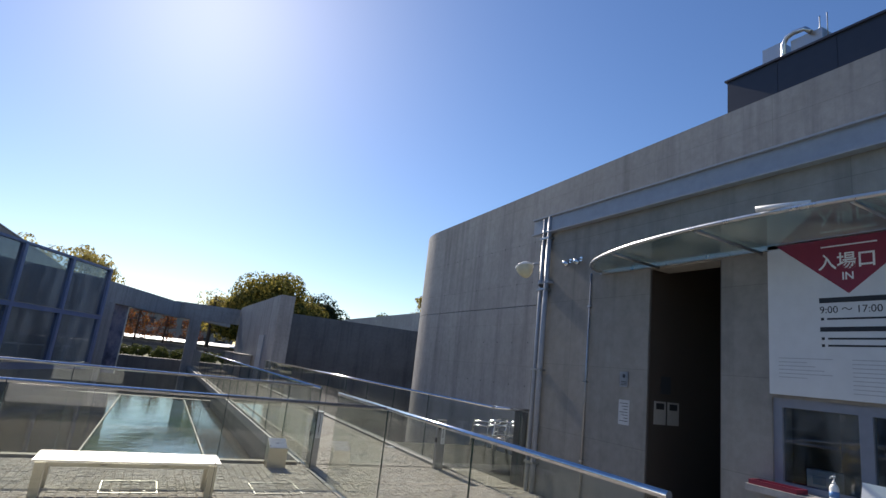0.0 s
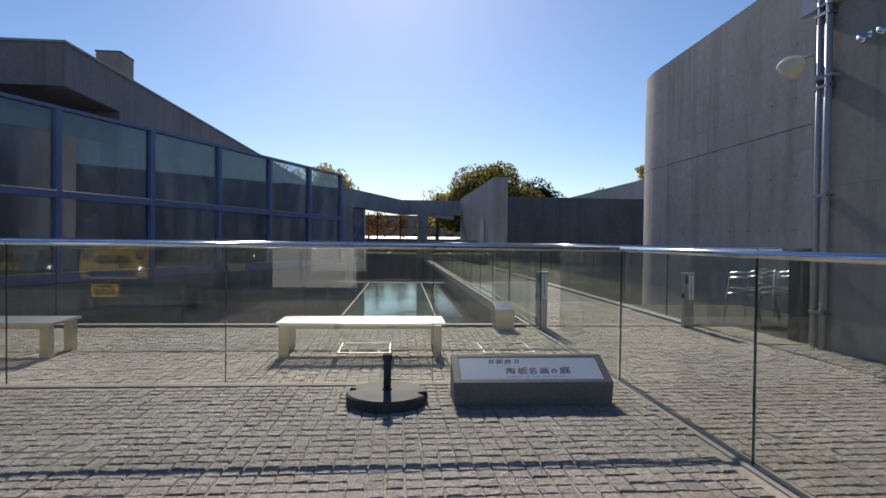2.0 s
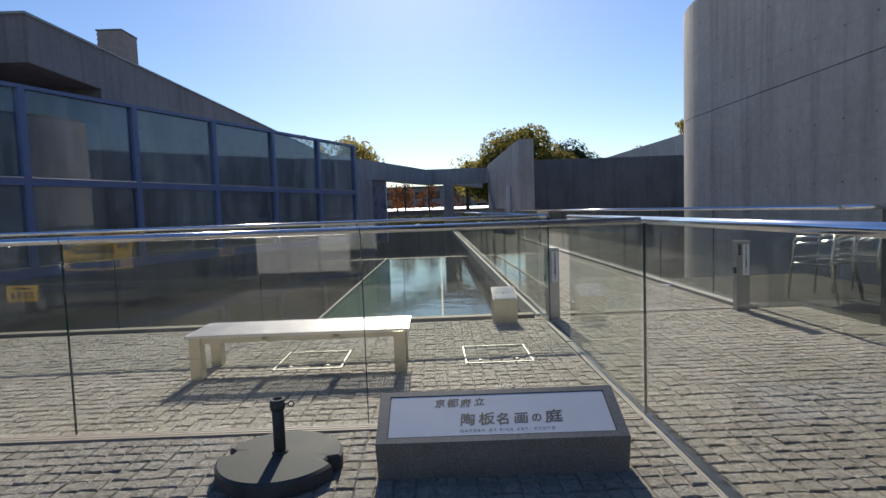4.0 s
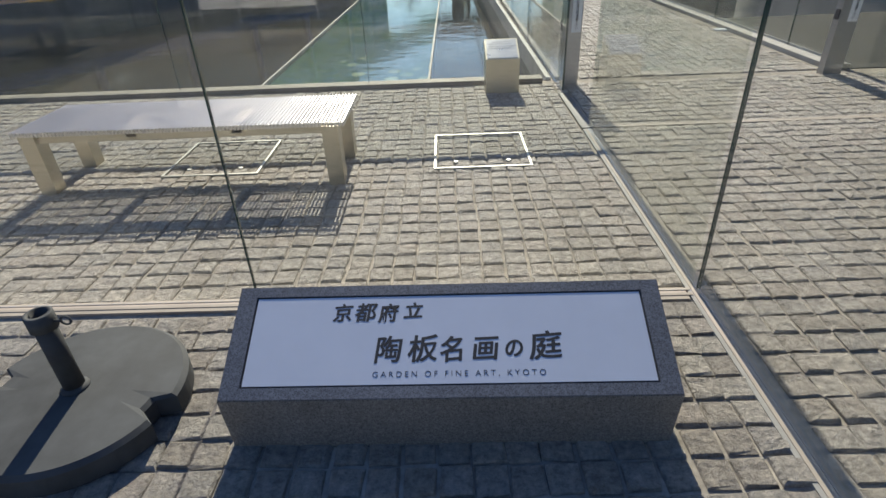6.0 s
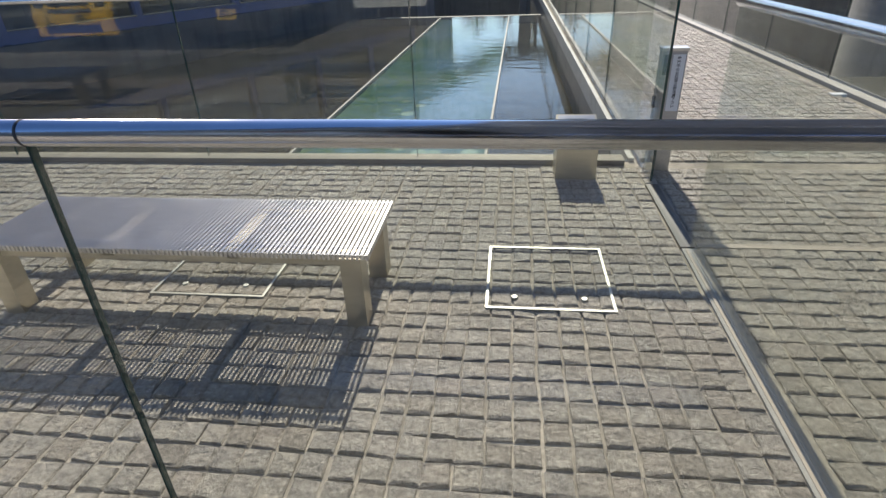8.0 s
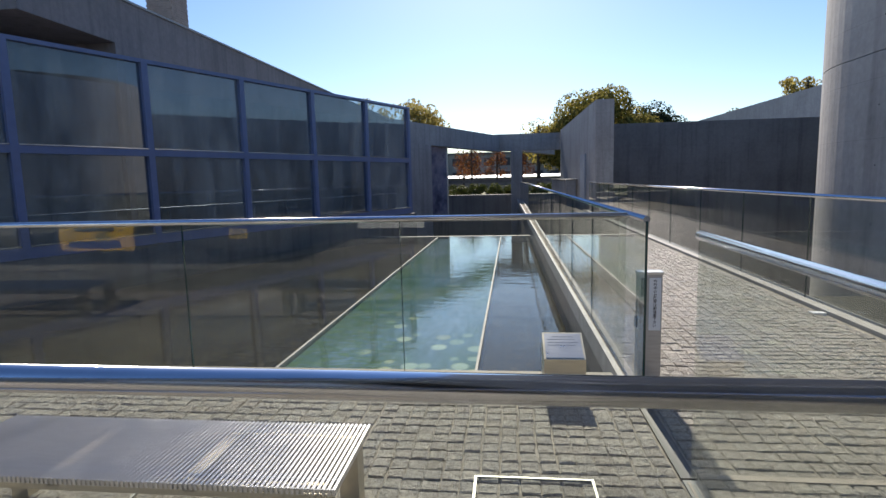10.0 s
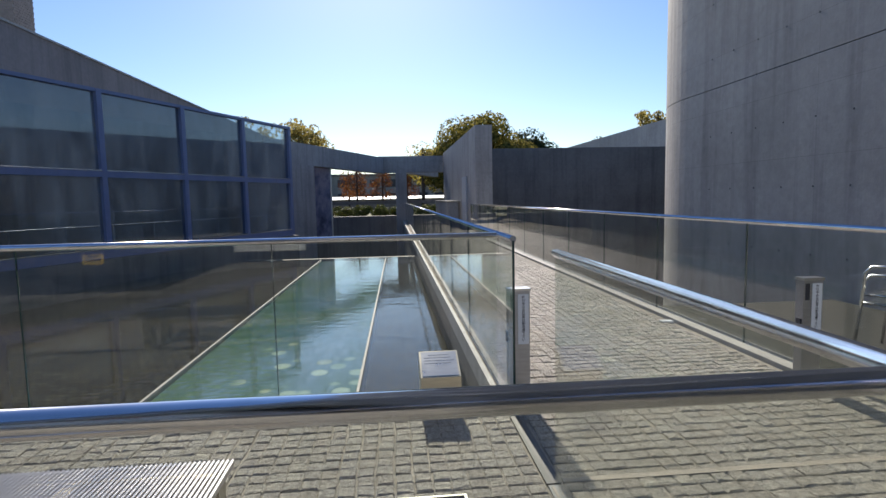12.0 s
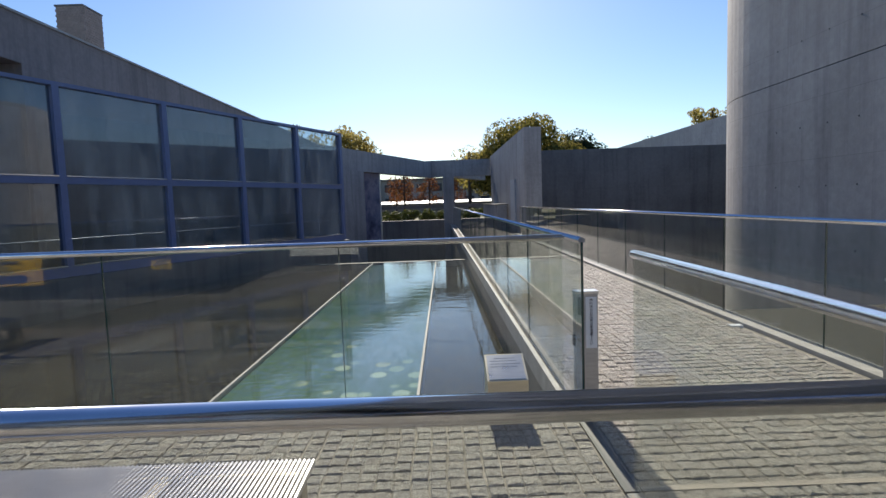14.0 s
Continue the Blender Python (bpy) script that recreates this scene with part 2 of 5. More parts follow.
def lily_mat():
    """Ceramic board picture of a lily pond: green-blue strokes, pale pads."""
    k = Mat("lily_picture", rough=0.6, spec=0.0)
    a = k.noise(0.8, 6, 0.65, (1.5, 0.55, 1))
    base = k.ramp(a, [(0.28, (0.08, 0.12, 0.08)), (0.40, (0.12, 0.19, 0.17)), (0.50, (0.15, 0.22, 0.28)), (0.62, (0.20, 0.27, 0.39)), (0.78, (0.32, 0.38, 0.50))])
    stroke = k.noise(6, 5, 0.7, (2.6, 0.45, 1))
    base = k.mix(0.6, base, k.ramp(stroke, [(0.3, (0.22, 0.28, 0.16)), (0.7, (0.75, 0.72, 0.66))]), "OVERLAY")
    pos = k.place()
    sep = k.node("ShaderNodeSeparateXYZ")
    k.link(pos, sep.inputs[0])
    # long reed strokes along one border of the painting
    reed = k.noise(9, 4, 0.6, (0.55, 2.6, 1))
    lean = k.math("ADD", sep.outputs[0], k.math("MULTIPLY", sep.outputs[1], 0.10))
    bank = k.math("MULTIPLY", k.ramp(k.math("ADD", lean, k.math("MULTIPLY", k.noise(2.0, 4), 0.9)), [(0.0, (1, 1, 1)), (0.30, (0, 0, 0))]), k.ramp(reed, [(0.42, (0, 0, 0)), (0.56, (1, 1, 1))]))
    base = k.mix(k.math("MULTIPLY", bank, 0.85), base, k.ramp(reed, [(0.45, (0.05, 0.10, 0.05)), (0.62, (0.16, 0.24, 0.09)), (0.8, (0.34, 0.36, 0.20))]))
    # floating pads, crowded at the near end
    v = k.node("ShaderNodeTexVoronoi", Scale=4.2)
    v.inputs["Randomness"].default_value = 0.85
    k.link(k.place((1.0, 0.85, 1)), v.inputs["Vector"])
    pad = k.ramp(v.outputs["Distance"], [(0.30, (1, 1, 1)), (0.42, (0, 0, 0))])
    crowd = k.math("ADD", k.math("MULTIPLY", k.noise(0.6, 3, 0.5), 1.6), k.math("MULTIPLY", k.math("SUBTRACT", sep.outputs[1], 8.6), -0.16))
    here = k.math("MULTIPLY", k.ramp(crowd, [(0.66, (0, 0, 0)), (0.86, (1, 1, 1))]), k.ramp(k.math("ADD", sep.outputs[0], 1.5), [(0.05, (0, 0, 0)), (0.25, (1, 1, 1))]))
    tone = k.ramp(v.outputs["Color"], [(0.2, (0.40, 0.48, 0.36)), (0.5, (0.62, 0.66, 0.52)), (0.8, (0.66, 0.62, 0.36))])
    base = k.mix(k.math("MULTIPLY", k.math("MULTIPLY", pad, here), 0.8), base, tone)
    k.colour(base)
    return k.m


def asphalt_mat():
    k = Mat("asphalt", rough=0.9, spec=0.2)
    n = k.noise(90, 4, 0.8)
    k.colour(k.mix(0.5, k.ramp(k.noise(0.6, 5), [(0.35, (0.035, 0.035, 0.037)), (0.65, (0.06, 0.06, 0.06))]), k.ramp(n, [(0.3, (0.3,) * 3), (0.7, (0.7,) * 3)]), "OVERLAY"))
    k.bump(n, 0.5, 0.005)
    return k.m


SETT, MORTAR, WATER, LILY = sett_mat(), mortar_mat(), water_mat(), lily_mat()
GRANITE = granite_mat("grey_granite", (0.085, 0.09, 0.105), 0.8)
GRANITE_ROUGH = granite_mat("bush_hammered_granite", (0.125, 0.118, 0.108), 0.8)
KERB_STONE = concrete_mat("kerb_stone", 0.19, (1.0, 0.93, 0.80), 0.3)


def pool_floor_mat():
    """Dark silted stone paving under water."""
    k = Mat("pool_floor", rough=0.95, spec=0.0)
    br = k.node("ShaderNodeTexBrick", Color1=(0.12, 0.095, 0.066, 1), Color2=(0.05, 0.041, 0.030, 1), Mortar=(0.012, 0.010, 0.008, 1), Scale=1.0)
    br.inputs["Mortar Size"].default_value, br.inputs["Brick Width"].default_value, br.inputs["Row Height"].default_value = 0.012, 0.11, 0.11
    k.link(k.place(), br.inputs["Vector"])
    base = k.mix(0.7, br.outputs["Color"], k.ramp(k.noise(24, 6, 0.8), [(0.3, (0.15,) * 3), (0.7, (0.85,) * 3)]), "OVERLAY")
    k.colour(k.mix(0.6, base, k.ramp(k.noise(0.9, 5, 0.6, (0.5, 1.6, 1)), [(0.35, (0.45, 0.42, 0.38)), (0.65, (1, 1, 1))]), "MULTIPLY"))
    return k.m


POOL_FLOOR = pool_floor_mat()


# ---- helpers ----
def box(bm, x0, x1, y0, y1, z0, z1):
    vs = [bm.verts.new(p) for p in ((x0, y0, z0), (x1, y0, z0), (x1, y1, z0), (x0, y1, z0), (x0, y0, z1), (x1, y0, z1), (x1, y1, z1), (x0, y1, z1))]
    for q in ((0, 3, 2, 1), (4, 5, 6, 7), (0, 1, 5, 4), (1, 2, 6, 5), (2, 3, 7, 6), (3, 0, 4, 7)):
        bm.faces.new([vs[i] for i in q])
    return vs


def bevel(bm, w, seg=2):
    bmesh.ops.bevel(bm, geom=[e for e in bm.edges if e.is_manifold and e.calc_face_angle(0) > 0.5], offset=w, segments=seg, affect="EDGES", profile=0.6)
    return bm


def boxes(*dims, bev=0.0, seg=2):
    bm = bmesh.new()
    for d in dims:
        box(bm, *d)
    return bevel(bm, bev, seg) if bev else bm


def tube(bm, pts, r, sides=14, caps=True):
    """A round tube along points."""
    pts = [Vector(p) for p in pts]
    rings = []
    side = None
    for i, p in enumerate(pts):
        d = (pts[min(i + 1, len(pts) - 1)] - pts[max(i - 1, 0)]).normalized()
        if side is None:
            side = d.orthogonal().normalized()
        side = (side - d * side.dot(d)).normalized()
        up = d.cross(side)
        rings.append([bm.verts.new(p + (side * math.cos(a) + up * math.sin(a)) * r) for a in (2 * math.pi * k / sides for k in range(sides))])
    for a, b in zip(rings, rings[1:]):
        for k in range(sides):
            f = bm.faces.new((a[k], a[(k + 1) % sides], b[(k + 1) % sides], b[k]))
            f.smooth = True
    if caps:
        bm.faces.new(rings[0][::-1])
        bm.faces.new(rings[-1])
    return bm


def lathe(bm, profile, sides=40, centre=(0, 0, 0)):
    """Turn (radius, height) pairs about z."""
    rings = []
    for r, z in profile:
        rings.append([bm.verts.new((centre[0] + r * math.cos(2 * math.pi * k / sides), centre[1] + r * math.sin(2 * math.pi * k / sides), centre[2] + z)) for k in range(sides)])
    for a, b in zip(rings, rings[1:]):
        for k in range(sides):
            bm.faces.new((a[k], a[(k + 1) % sides], b[(k + 1) % sides], b[k])).smooth = True
    if profile[0][0] > 1e-4:
        bm.faces.new(rings[0][::-1])
    if profile[-1][0] > 1e-4:
        bm.faces.new(rings[-1])
    return bm


def prism(bm, outline, z0, z1):
    """Upright prism over a plan outline (counter-clockwise)."""
    a = [bm.verts.new((x, y, z0)) for x, y in outline]
    b = [bm.verts.new((x, y, z1)) for x, y in outline]
    n = len(a)
    bm.faces.new(a[::-1])
    bm.faces.new(b)
    for i in range(n):
        bm.faces.new((a[i], a[(i + 1) % n], b[(i + 1) % n], b[i]))
    return bm


def mesh_of(name, bm, material):
    bmesh.ops.recalc_face_normals(bm, faces=bm.faces)
    me = bpy.data.meshes.new(name)
    bm.to_mesh(me)
    bm.free()
    me.materials.append(material)
    return me


def part(name, bm, material, parent, label=""):
    ob = new(name, mesh_of(name, bm, material))
    ob.parent = parent
    return tagged(ob, label) if label else ob


def thing(name, at, label, category, group="", turn=0):
    ob = new(name)
    ob.matrix_world = pose(*at, 0, 0, turn)
    ob.empty_display_size = 0.2
    return tagged(ob, label, category, group)


def solid(name, bm, material, label, category="", kind="", group=""):
    return tagged(new(name, mesh_of(name, bm, material)), label, category, group, kind)


def lettering(name, text, size, m, material, parent=None, align="LEFT", spacing=1.0, depth=0.0002, bold=0.0, slant=0.0):
    """Words as a thin mesh, lying in the local xy plane of the pose m."""
    cu = bpy.data.curves.new(name, "FONT")
    cu.offset, cu.shear = bold, slant
    cu.body, cu.size, cu.align_x, cu.extrude, cu.space_character, cu.resolution_u = text, size, align, depth, spacing, 3
    tmp = bpy.data.objects.new(name, cu)
    scene.collection.objects.link(tmp)
    me = bpy.data.meshes.new_from_object(tmp.evaluated_get(bpy.context.evaluated_depsgraph_get()))
    bpy.data.objects.remove(tmp)
    bpy.data.curves.remove(cu)
    me.name = name
    me.materials.clear()
    me.materials.append(material)
    ob = new(name, me)
    if parent:
        ob.parent = parent
    ob.matrix_local = m
    return ob


# ---- large structure ----
GX = 0.95            # line of the glass beside the forecourt and walkway
GY1, GY2 = 2.62, 5.58  # front glass, pool glass
KX = 3.17            # far side of the walkway
WATER_Z = -0.42


def side_x(y):
    """The forecourt's side glass runs slightly askew."""
    return 0.951 + 0.008 * (y - 4.34)



solid("ground", boxes((-1500, 1500, -1500, 1500, -6.2, -6.0)), POOL_FLOOR, "dark earth and gravel far below the terraces", "ground", "structure")
# forecourt and walkway slabs; setts come last in the file
floor = solid("floor_forecourt", boxes((-40, 3.85, -30, GY2 + 0.02, -0.9, -0.0105)), MORTAR, "sandy bed under granite setts of the sunlit forecourt", "floor", "structure")
solid("parking_asphalt", boxes((-40, -3.4, -3.4, 0.3, -0.02, -0.004), (-40, 3.84, -30, -3.4, -0.02, -0.004)), asphalt_mat(), "dark grey asphalt of the parking bays", "asphalt", "structure")
bm = boxes((GX - 0.02, KX - 0.023, GY2 + 0.02, 38, -0.9, -0.010))
walkway = solid("floor_walkway", bm, MORTAR, "sandy bed under granite setts of the long walkway", "floor", "structure")
solid("floor_chair_terrace", boxes((3.85, 5.63, 4.2, 8.2, -0.9, -0.004), (KX + 0.17, 3.85, GY2 + 0.02, 8.2, -0.9, -0.004)), TERRACE, "concrete floor of the side terrace, toned near black for shade", "floor", "structure")
solid("walkway_edge", boxes((GX - 0.06, GX - 0.02, GY2 + 0.03, 38, -0.16, 0.015), bev=0.006), CONC_PALE, "pale concrete edge beam between walkway and pool", "edge beam", "structure")
solid("wall_walkway_side", boxes((GX - 0.045, GX - 0.021, GY2 + 0.06, 38, -6, -0.16)), CONC_DARK, "dark recessed wall under the walkway edge", "wall", "structure")
solid("kerb", boxes((KX - 0.02, KX + 0.165, 5.6, 24, -0.9, 0.03), bev=0.006), STONE_EDGE, "sand-coloured stone kerb along the walkway glass", "kerb", "structure")
# pool
solid("pool_floor", boxes((-22, GX - 0.045, GY2 + 0.06, 18.75, -0.95, -0.62)), POOL_FLOOR, "dark brown stone floor under shallow water", "pool floor", "structure")
bm = bmesh.new()
for q in [[(-22, GY2 + 0.06), (GX - 0.045, GY2 + 0.06), (GX - 0.045, 18.75), (-22, 18.75)]]:
    bm.faces.new([bm.verts.new((x, y, WATER_Z)) for x, y in q])
solid("water", bm, WATER, "still shallow pool water mirroring the sky", "water", "structure")
solid("weir", boxes((-22, GX - 0.045, 18.75, 18.95, -6, WATER_Z + 0.003), bev=0.01), CONC_DARK, "dark wet weir at the far pool edge", "weir", "structure")
solid("pool_wall", boxes((-22, GX - 0.10, GY2 + 0.02, GY2 + 0.06, -0.95, -0.022)), CONC_DARK, "dark concrete pool side under the glass", "wall", "structure")
solid("pool_kerb", boxes((-12, GX - 0.10, GY2 - 0.06, GY2 + 0.06, -0.022, 0.03), bev=0.006), KERB_STONE, "sand-coloured stone kerb under the pool glass", "kerb", "structure")

# curved tall wall on the entrance side
XW, YP, RW, WT = 5.75, 11.95, 3.0, 5.63
def long_wall(z0, z1, inset=0.0, rise=0.0):
    pts = [(XW - 0.28 + inset, -16.0), (XW - 0.125 + inset, -0.5), (XW + inset, YP)]
    for k in range(1, 25):
        a = radians(90 * k / 24)
        r = RW - inset
        pts.append((XW + RW - r * math.cos(a), YP + r * math.sin(a)))
    pts += [(15.2, YP + RW - inset), (15.2, YP + RW - 0.5), (XW + 3.2, 11.7), (XW + 1.0, -0.5), (XW + 1.0, -16.0)]
    bm = prism(bmesh.new(), pts[::-1], z0, z1)
    if rise:
        for v in bm.verts:
            if v.co.z > z1 - 0.001:
                v.co.z += rise * (11.7 - max(-0.5, min(v.co.y, 11.7)))
    return bm
solid("wall_curved_lower", long_wall(-6.0, 3.08), CONC, "grey cast concrete wall with a rounded far end", "wall", "structure")
solid("wall_curved_upper", long_wall(3.10, WT, rise=0.0145), CONC, "streaked grey concrete upper wall with a rounded end", "wall", "structure")
solid("wall_curved_joint", long_wall(3.088, 3.105, 0.02), DARK, "dark recessed joint in the concrete wall", "joint", "structure")
# pale strip paints the sunlight caught along the joint's lower edge
solid("wall_curved_lit_edge", long_wall(3.075, 3.088, 0.002), CONC_PALE, "pale arris under the joint, coloured as if sunlit", "joint", "structure")

# entrance wall with its doorway and ticket window
EX = 3.85
def entrance_wall():
    bm = bmesh.new()
    T = 0.3
    for y0, y1, z0, z1 in ((1.97, 4.2, 0, 3.8), (1.02, 1.97, 3.0, 3.8), (0.5, 1.02, 0, 3.8), (-3.0, 0.5, 0, 0.86), (-3.0, 0.5, 1.63, 3.8), (-16, -3.0, 0, 3.8)):
        box(bm, EX, EX + T, y0, y1, z0 - 0.9 if z0 == 0 else z0, z1)
    box(bm, EX + T, XW - 0.085, 4.2 - T, 4.2, -0.9, 3.8)
    return bm
solid("wall_entrance", entrance_wall(), CONC_BROWN, "warm grey concrete entrance wall with a tall doorway", "wall", "structure")
# ceiling and floor colours are darkened to hold the hall's shade
solid("ceiling_entrance", boxes((EX + 0.3, XW, -16, 3.9, 3.5, 3.78)), CONC_DARK, "concrete ceiling of the entrance hall, toned dark for shade", "ceiling", "structure")
solid("floor_entrance", boxes((EX + 0.003, XW - 0.29, -16, 3.9, -0.9, -0.003)), CONC_DARK, "floor of the entrance hall, toned dark for shade", "floor", "structure")
solid("wall_hall", boxes((EX + 0.3, XW, 1.97, 2.2, 0, 3.5), (EX + 0.3, XW, 0.55, 0.8, 0, 3.5)), HALL, "inner walls beside the doorway, toned dark for shade", "wall", "structure")

# thin added sheets that darken the doorway reveal as if shaded
solid("reveal_shade", boxes((EX + 0.012, EX + 0.3, 1.952, 1.968, 0, 3.0), (EX + 0.012, EX + 0.3, 1.022, 1.036, 0, 3.0)), HALL, "dark brown sheet added to shade the doorway reveal", "door lining", "structure")

# far walls beyond the pool
solid("wall_fin", boxes((3.48, 4.13, 23.0, 36.0, -6, 4.09)), CONC, "grey concrete fin wall beside the walkway", "wall", "structure")
solid("wall_dark", boxes((4.13, 18, 29.5, 30.1, -6, 3.76)), CONC_DARK, "dark streaked concrete wall across the court", "wall", "structure")
solid("wall_pale_far", boxes((15.3, 15.9, 14.0, 52, -6, 5.4)), CONC_PALE, "paler high concrete wall behind the dark one", "wall", "structure")

# frame of beams at the end of the pool
def bar(bm, a, b, width, z0, z1):
    d = (Vector(b) - Vector(a)).normalized()
    n = Vector((-d.y, d.x)) * width / 2
    prism(bm, [tuple(Vector(a) - n), tuple(Vector(b) - n), tuple(Vector(b) + n), tuple(Vector(a) + n)], z0, z1)
    return bm
pergola = thing("beam_frame", (0.85, 36.3, 0), "grey concrete frame of two beams on one post", "beam frame")
def shifted(bm, at):
    bmesh.ops.translate(bm, verts=bm.verts, vec=-Vector(at))
    return bm
part("post", shifted(boxes((0.52, 1.2, 36.0, 36.7, -6, 2.95), bev=0.02), (0.85, 36.3, 0)), CONC, pergola)
part("beam", shifted(bar(bmesh.new(), (-4.6, 24.8), (-0.25, 36.5), 0.5, 2.92, 3.86), (0.85, 36.3, 0)), CONC, pergola)
part("beam", shifted(bar(bmesh.new(), (-0.5, 36.35), (3.48, 36.35), 0.6, 2.95, 3.95), (0.85, 36.3, 0)), CONC, pergola)
part("beam", shifted(bar(bmesh.new(), (0.9, 36.7), (3.6, 44), 0.5, 2.95, 3.6), (0.85, 36.3, 0)), CONC, pergola)
solid("wall_pool_end", bar(bmesh.new(), (-4.5, 24.6), (-3.45, 27.6), 0.5, -6, 2.92), CONC, "grey concrete wall at the end of the glass front", "wall", "structure")
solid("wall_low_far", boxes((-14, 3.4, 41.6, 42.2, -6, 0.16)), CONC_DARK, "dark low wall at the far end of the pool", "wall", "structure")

# glass front on the pool side
GA, GB = Vector((-3.27, 21.52)), Vector((-7.15, 12.60))
GD = (GB - GA).normalized()
GN = Vector((-GD.y, GD.x))   # towards the court
if GN.x < 0:
    GN = -GN
PITCH = (GB - GA).length / 4 * 0.99
NB = 10
front_turn = math.degrees(math.atan2(GD.y, GD.x))
glass_front = thing("window_front", (GA.x, GA.y, 0), "long blue-grey framed glass front above the pool", "glass front", turn=front_turn)
GZ0, GZM, GZ1 = 0.27, 2.035, 3.885
for i in range(NB + 1):
    part("mullion", boxes((i * PITCH - 0.065, i * PITCH + 0.065, -0.09, 0.09, GZ0 - 0.1, GZ1), bev=0.006), BLUE_FRAME, glass_front)
for i in range(NB):
    a, b = i * PITCH + 0.065, (i + 1) * PITCH - 0.065
    for z, h in ((GZ0, 0.11), (GZM, 0.075), (GZ1, 0.075)):
        part("transom", boxes((a, b, -0.085, 0.085, z - h, z + (h if z < 3 else 0)), bev=0.006), BLUE_FRAME, glass_front)
    for z0, z1 in ((GZ0 + 0.11, GZM - 0.075), (GZM + 0.075, GZ1 - 0.075)):
        part("pane", boxes((a, b, -0.006, 0.006, z0, z1)), PANE, glass_front)
        for s in (-1, 1):
            part("glazing_bead", boxes((a, b, min(s * 0.086, s * 0.1), max(s * 0.086, s * 0.1), z0 - 0.012, z0 + 0.010), bev=0.002), ALU, glass_front, "bright aluminium bead")
bm = bmesh.new()
bar(bm, GA - GD * 0.2, GA + GD * PITCH * NB, 0.3, -6, GZ0 - 0.115)
solid("wall_front_base", bm, CONC_DARK, "dark stained concrete base under the glass front", "wall", "structure")
bm = bmesh.new()
bar(bm, GA - GN * 1.7 - GD * 2.5, GA - GN * 1.7 + GD * PITCH * NB, 0.3, -0.9, 3.6)
solid("wall_behind_glass", bm, CONC, "concrete wall seen behind the glass front", "wall", "structure")
bm = bmesh.new()
bar(bm, GA - GN * 0.9, GA - GN * 0.9 + GD * PITCH * NB, 1.4, -0.9, 0.0)
solid("floor_gallery", bm, CONC_DARK, "dark floor of the gallery behind the glass", "floor", "structure")

gallery_rail = thing("gallery_handrail", (GA.x, GA.y, 0), "thin steel handrail in the gallery behind the glass", "handrail", turn=front_turn)
back = -0.7 if (Matrix.Rotation(radians(front_turn), 2) @ Vector((0, 1))).dot(GN) > 0 else 0.7
part("rail", tube(bmesh.new(), [(-0.2, back, 0.86), (PITCH * NB, back, 0.86)], 0.018, 10), STEEL_DARK, gallery_rail)
for i in range(2 * NB):
    part("post", tube(bmesh.new(), [(0.4 + i * PITCH / 2, back, 0.0), (0.4 + i * PITCH / 2, back, 0.845)], 0.012, 8), STEEL_DARK, gallery_rail)

# building behind the glass front
bm = bmesh.new()
box(bm, -22, -8.3, 13.6, 48, -0.9, 5.44)
box(bm, -22, -8.3, 11.15, 13.6, 4.49, 5.44)
box(bm, -22, -11.5, 11.5, 13.6, -0.9, 4.49)
for v in bm.verts:
    if v.co.z > 5.3:
        v.co.z += 0.012 * (v.co.y - 11.15)
solid("wall_gallery_building", bm, CONC_MAUVE, "brownish concrete gallery building with a deep roof edge", "building", "structure")

# ---- balustrades ----
def balustrade(name, a, b, joints, label, z_rail=1.092, ends=(0.0, 0.0), rail=True, foot=True, r=0.0205, dark_end=False, rings=False):
    """Frameless glass panels from a to b in a foot rail under a round handrail."""
    A, B = Vector((*a, 0)), Vector((*b, 0))
    L = (B - A).length
    turn = math.degrees(math.atan2(B.y - A.y, B.x - A.x))
    ob = thing(name, tuple(A), label, "balustrade", "glass balustrades", turn)
    stops = [0.0, *joints, L]
    for s0, s1 in zip(stops, stops[1:]):
        pane = part("pane", boxes((s0 + 0.004, s1 - 0.004, -0.006, 0.006, 0.012, z_rail - 0.005)), GLASS, ob)
    for s in joints:
        part("joint", boxes((s - 0.0018, s + 0.0018, -0.007, 0.007, 0.014, z_rail - 0.01)), GLASS_EDGE, ob, "dark sealant joint")
    for s in ((-0.004,) if dark_end else ()):
        part("edge", boxes((s, s + 0.0045, -0.0068, 0.0068, 0.014, z_rail - 0.01)), GLASS_EDGE, ob, "dark polished glass edge")
    if rail:
        hr = part("handrail", tube(bmesh.new(), [(-ends[0], 0, z_rail), (L + ends[1], 0, z_rail)], r, 20), RAIL_STEEL, ob, "polished round steel handrail")
        for q in joints if rings else ():
            part("joint_ring", tube(bmesh.new(), [(q - 0.0025, 0, z_rail), (q + 0.0025, 0, z_rail)], r + 0.0007, 20), DARK, hr, "dark joint in the handrail")
    if foot:
        for s in (-1, 1):
            part("foot_rail", boxes((0, L, min(s * 0.008, s * 0.019), max(s * 0.008, s * 0.022), -0.022, 0.004), bev=0.0015), FOOT, ob, "flush steel foot channel")
    return ob

balustrade("glass_balustrade", (side_x(GY1) - 0.022, GY1), (-12.0, GY1 + 0.12), [1.525 + 1.62 * k for k in range(7)], "glass balustrade across the forecourt with steel handrail", r=0.019, rings=True)
balustrade("glass_balustrade", (side_x(4.34), 4.34), (side_x(-0.87), -0.87), [1.72, 3.44], "glass balustrade beside the forecourt path")
balustrade("glass_balustrade", (GX - 0.03, GY2), (-12.0, GY2), [1.47 + 1.55 * k for k in range(7)], "glass balustrade along the pool edge", foot=False)
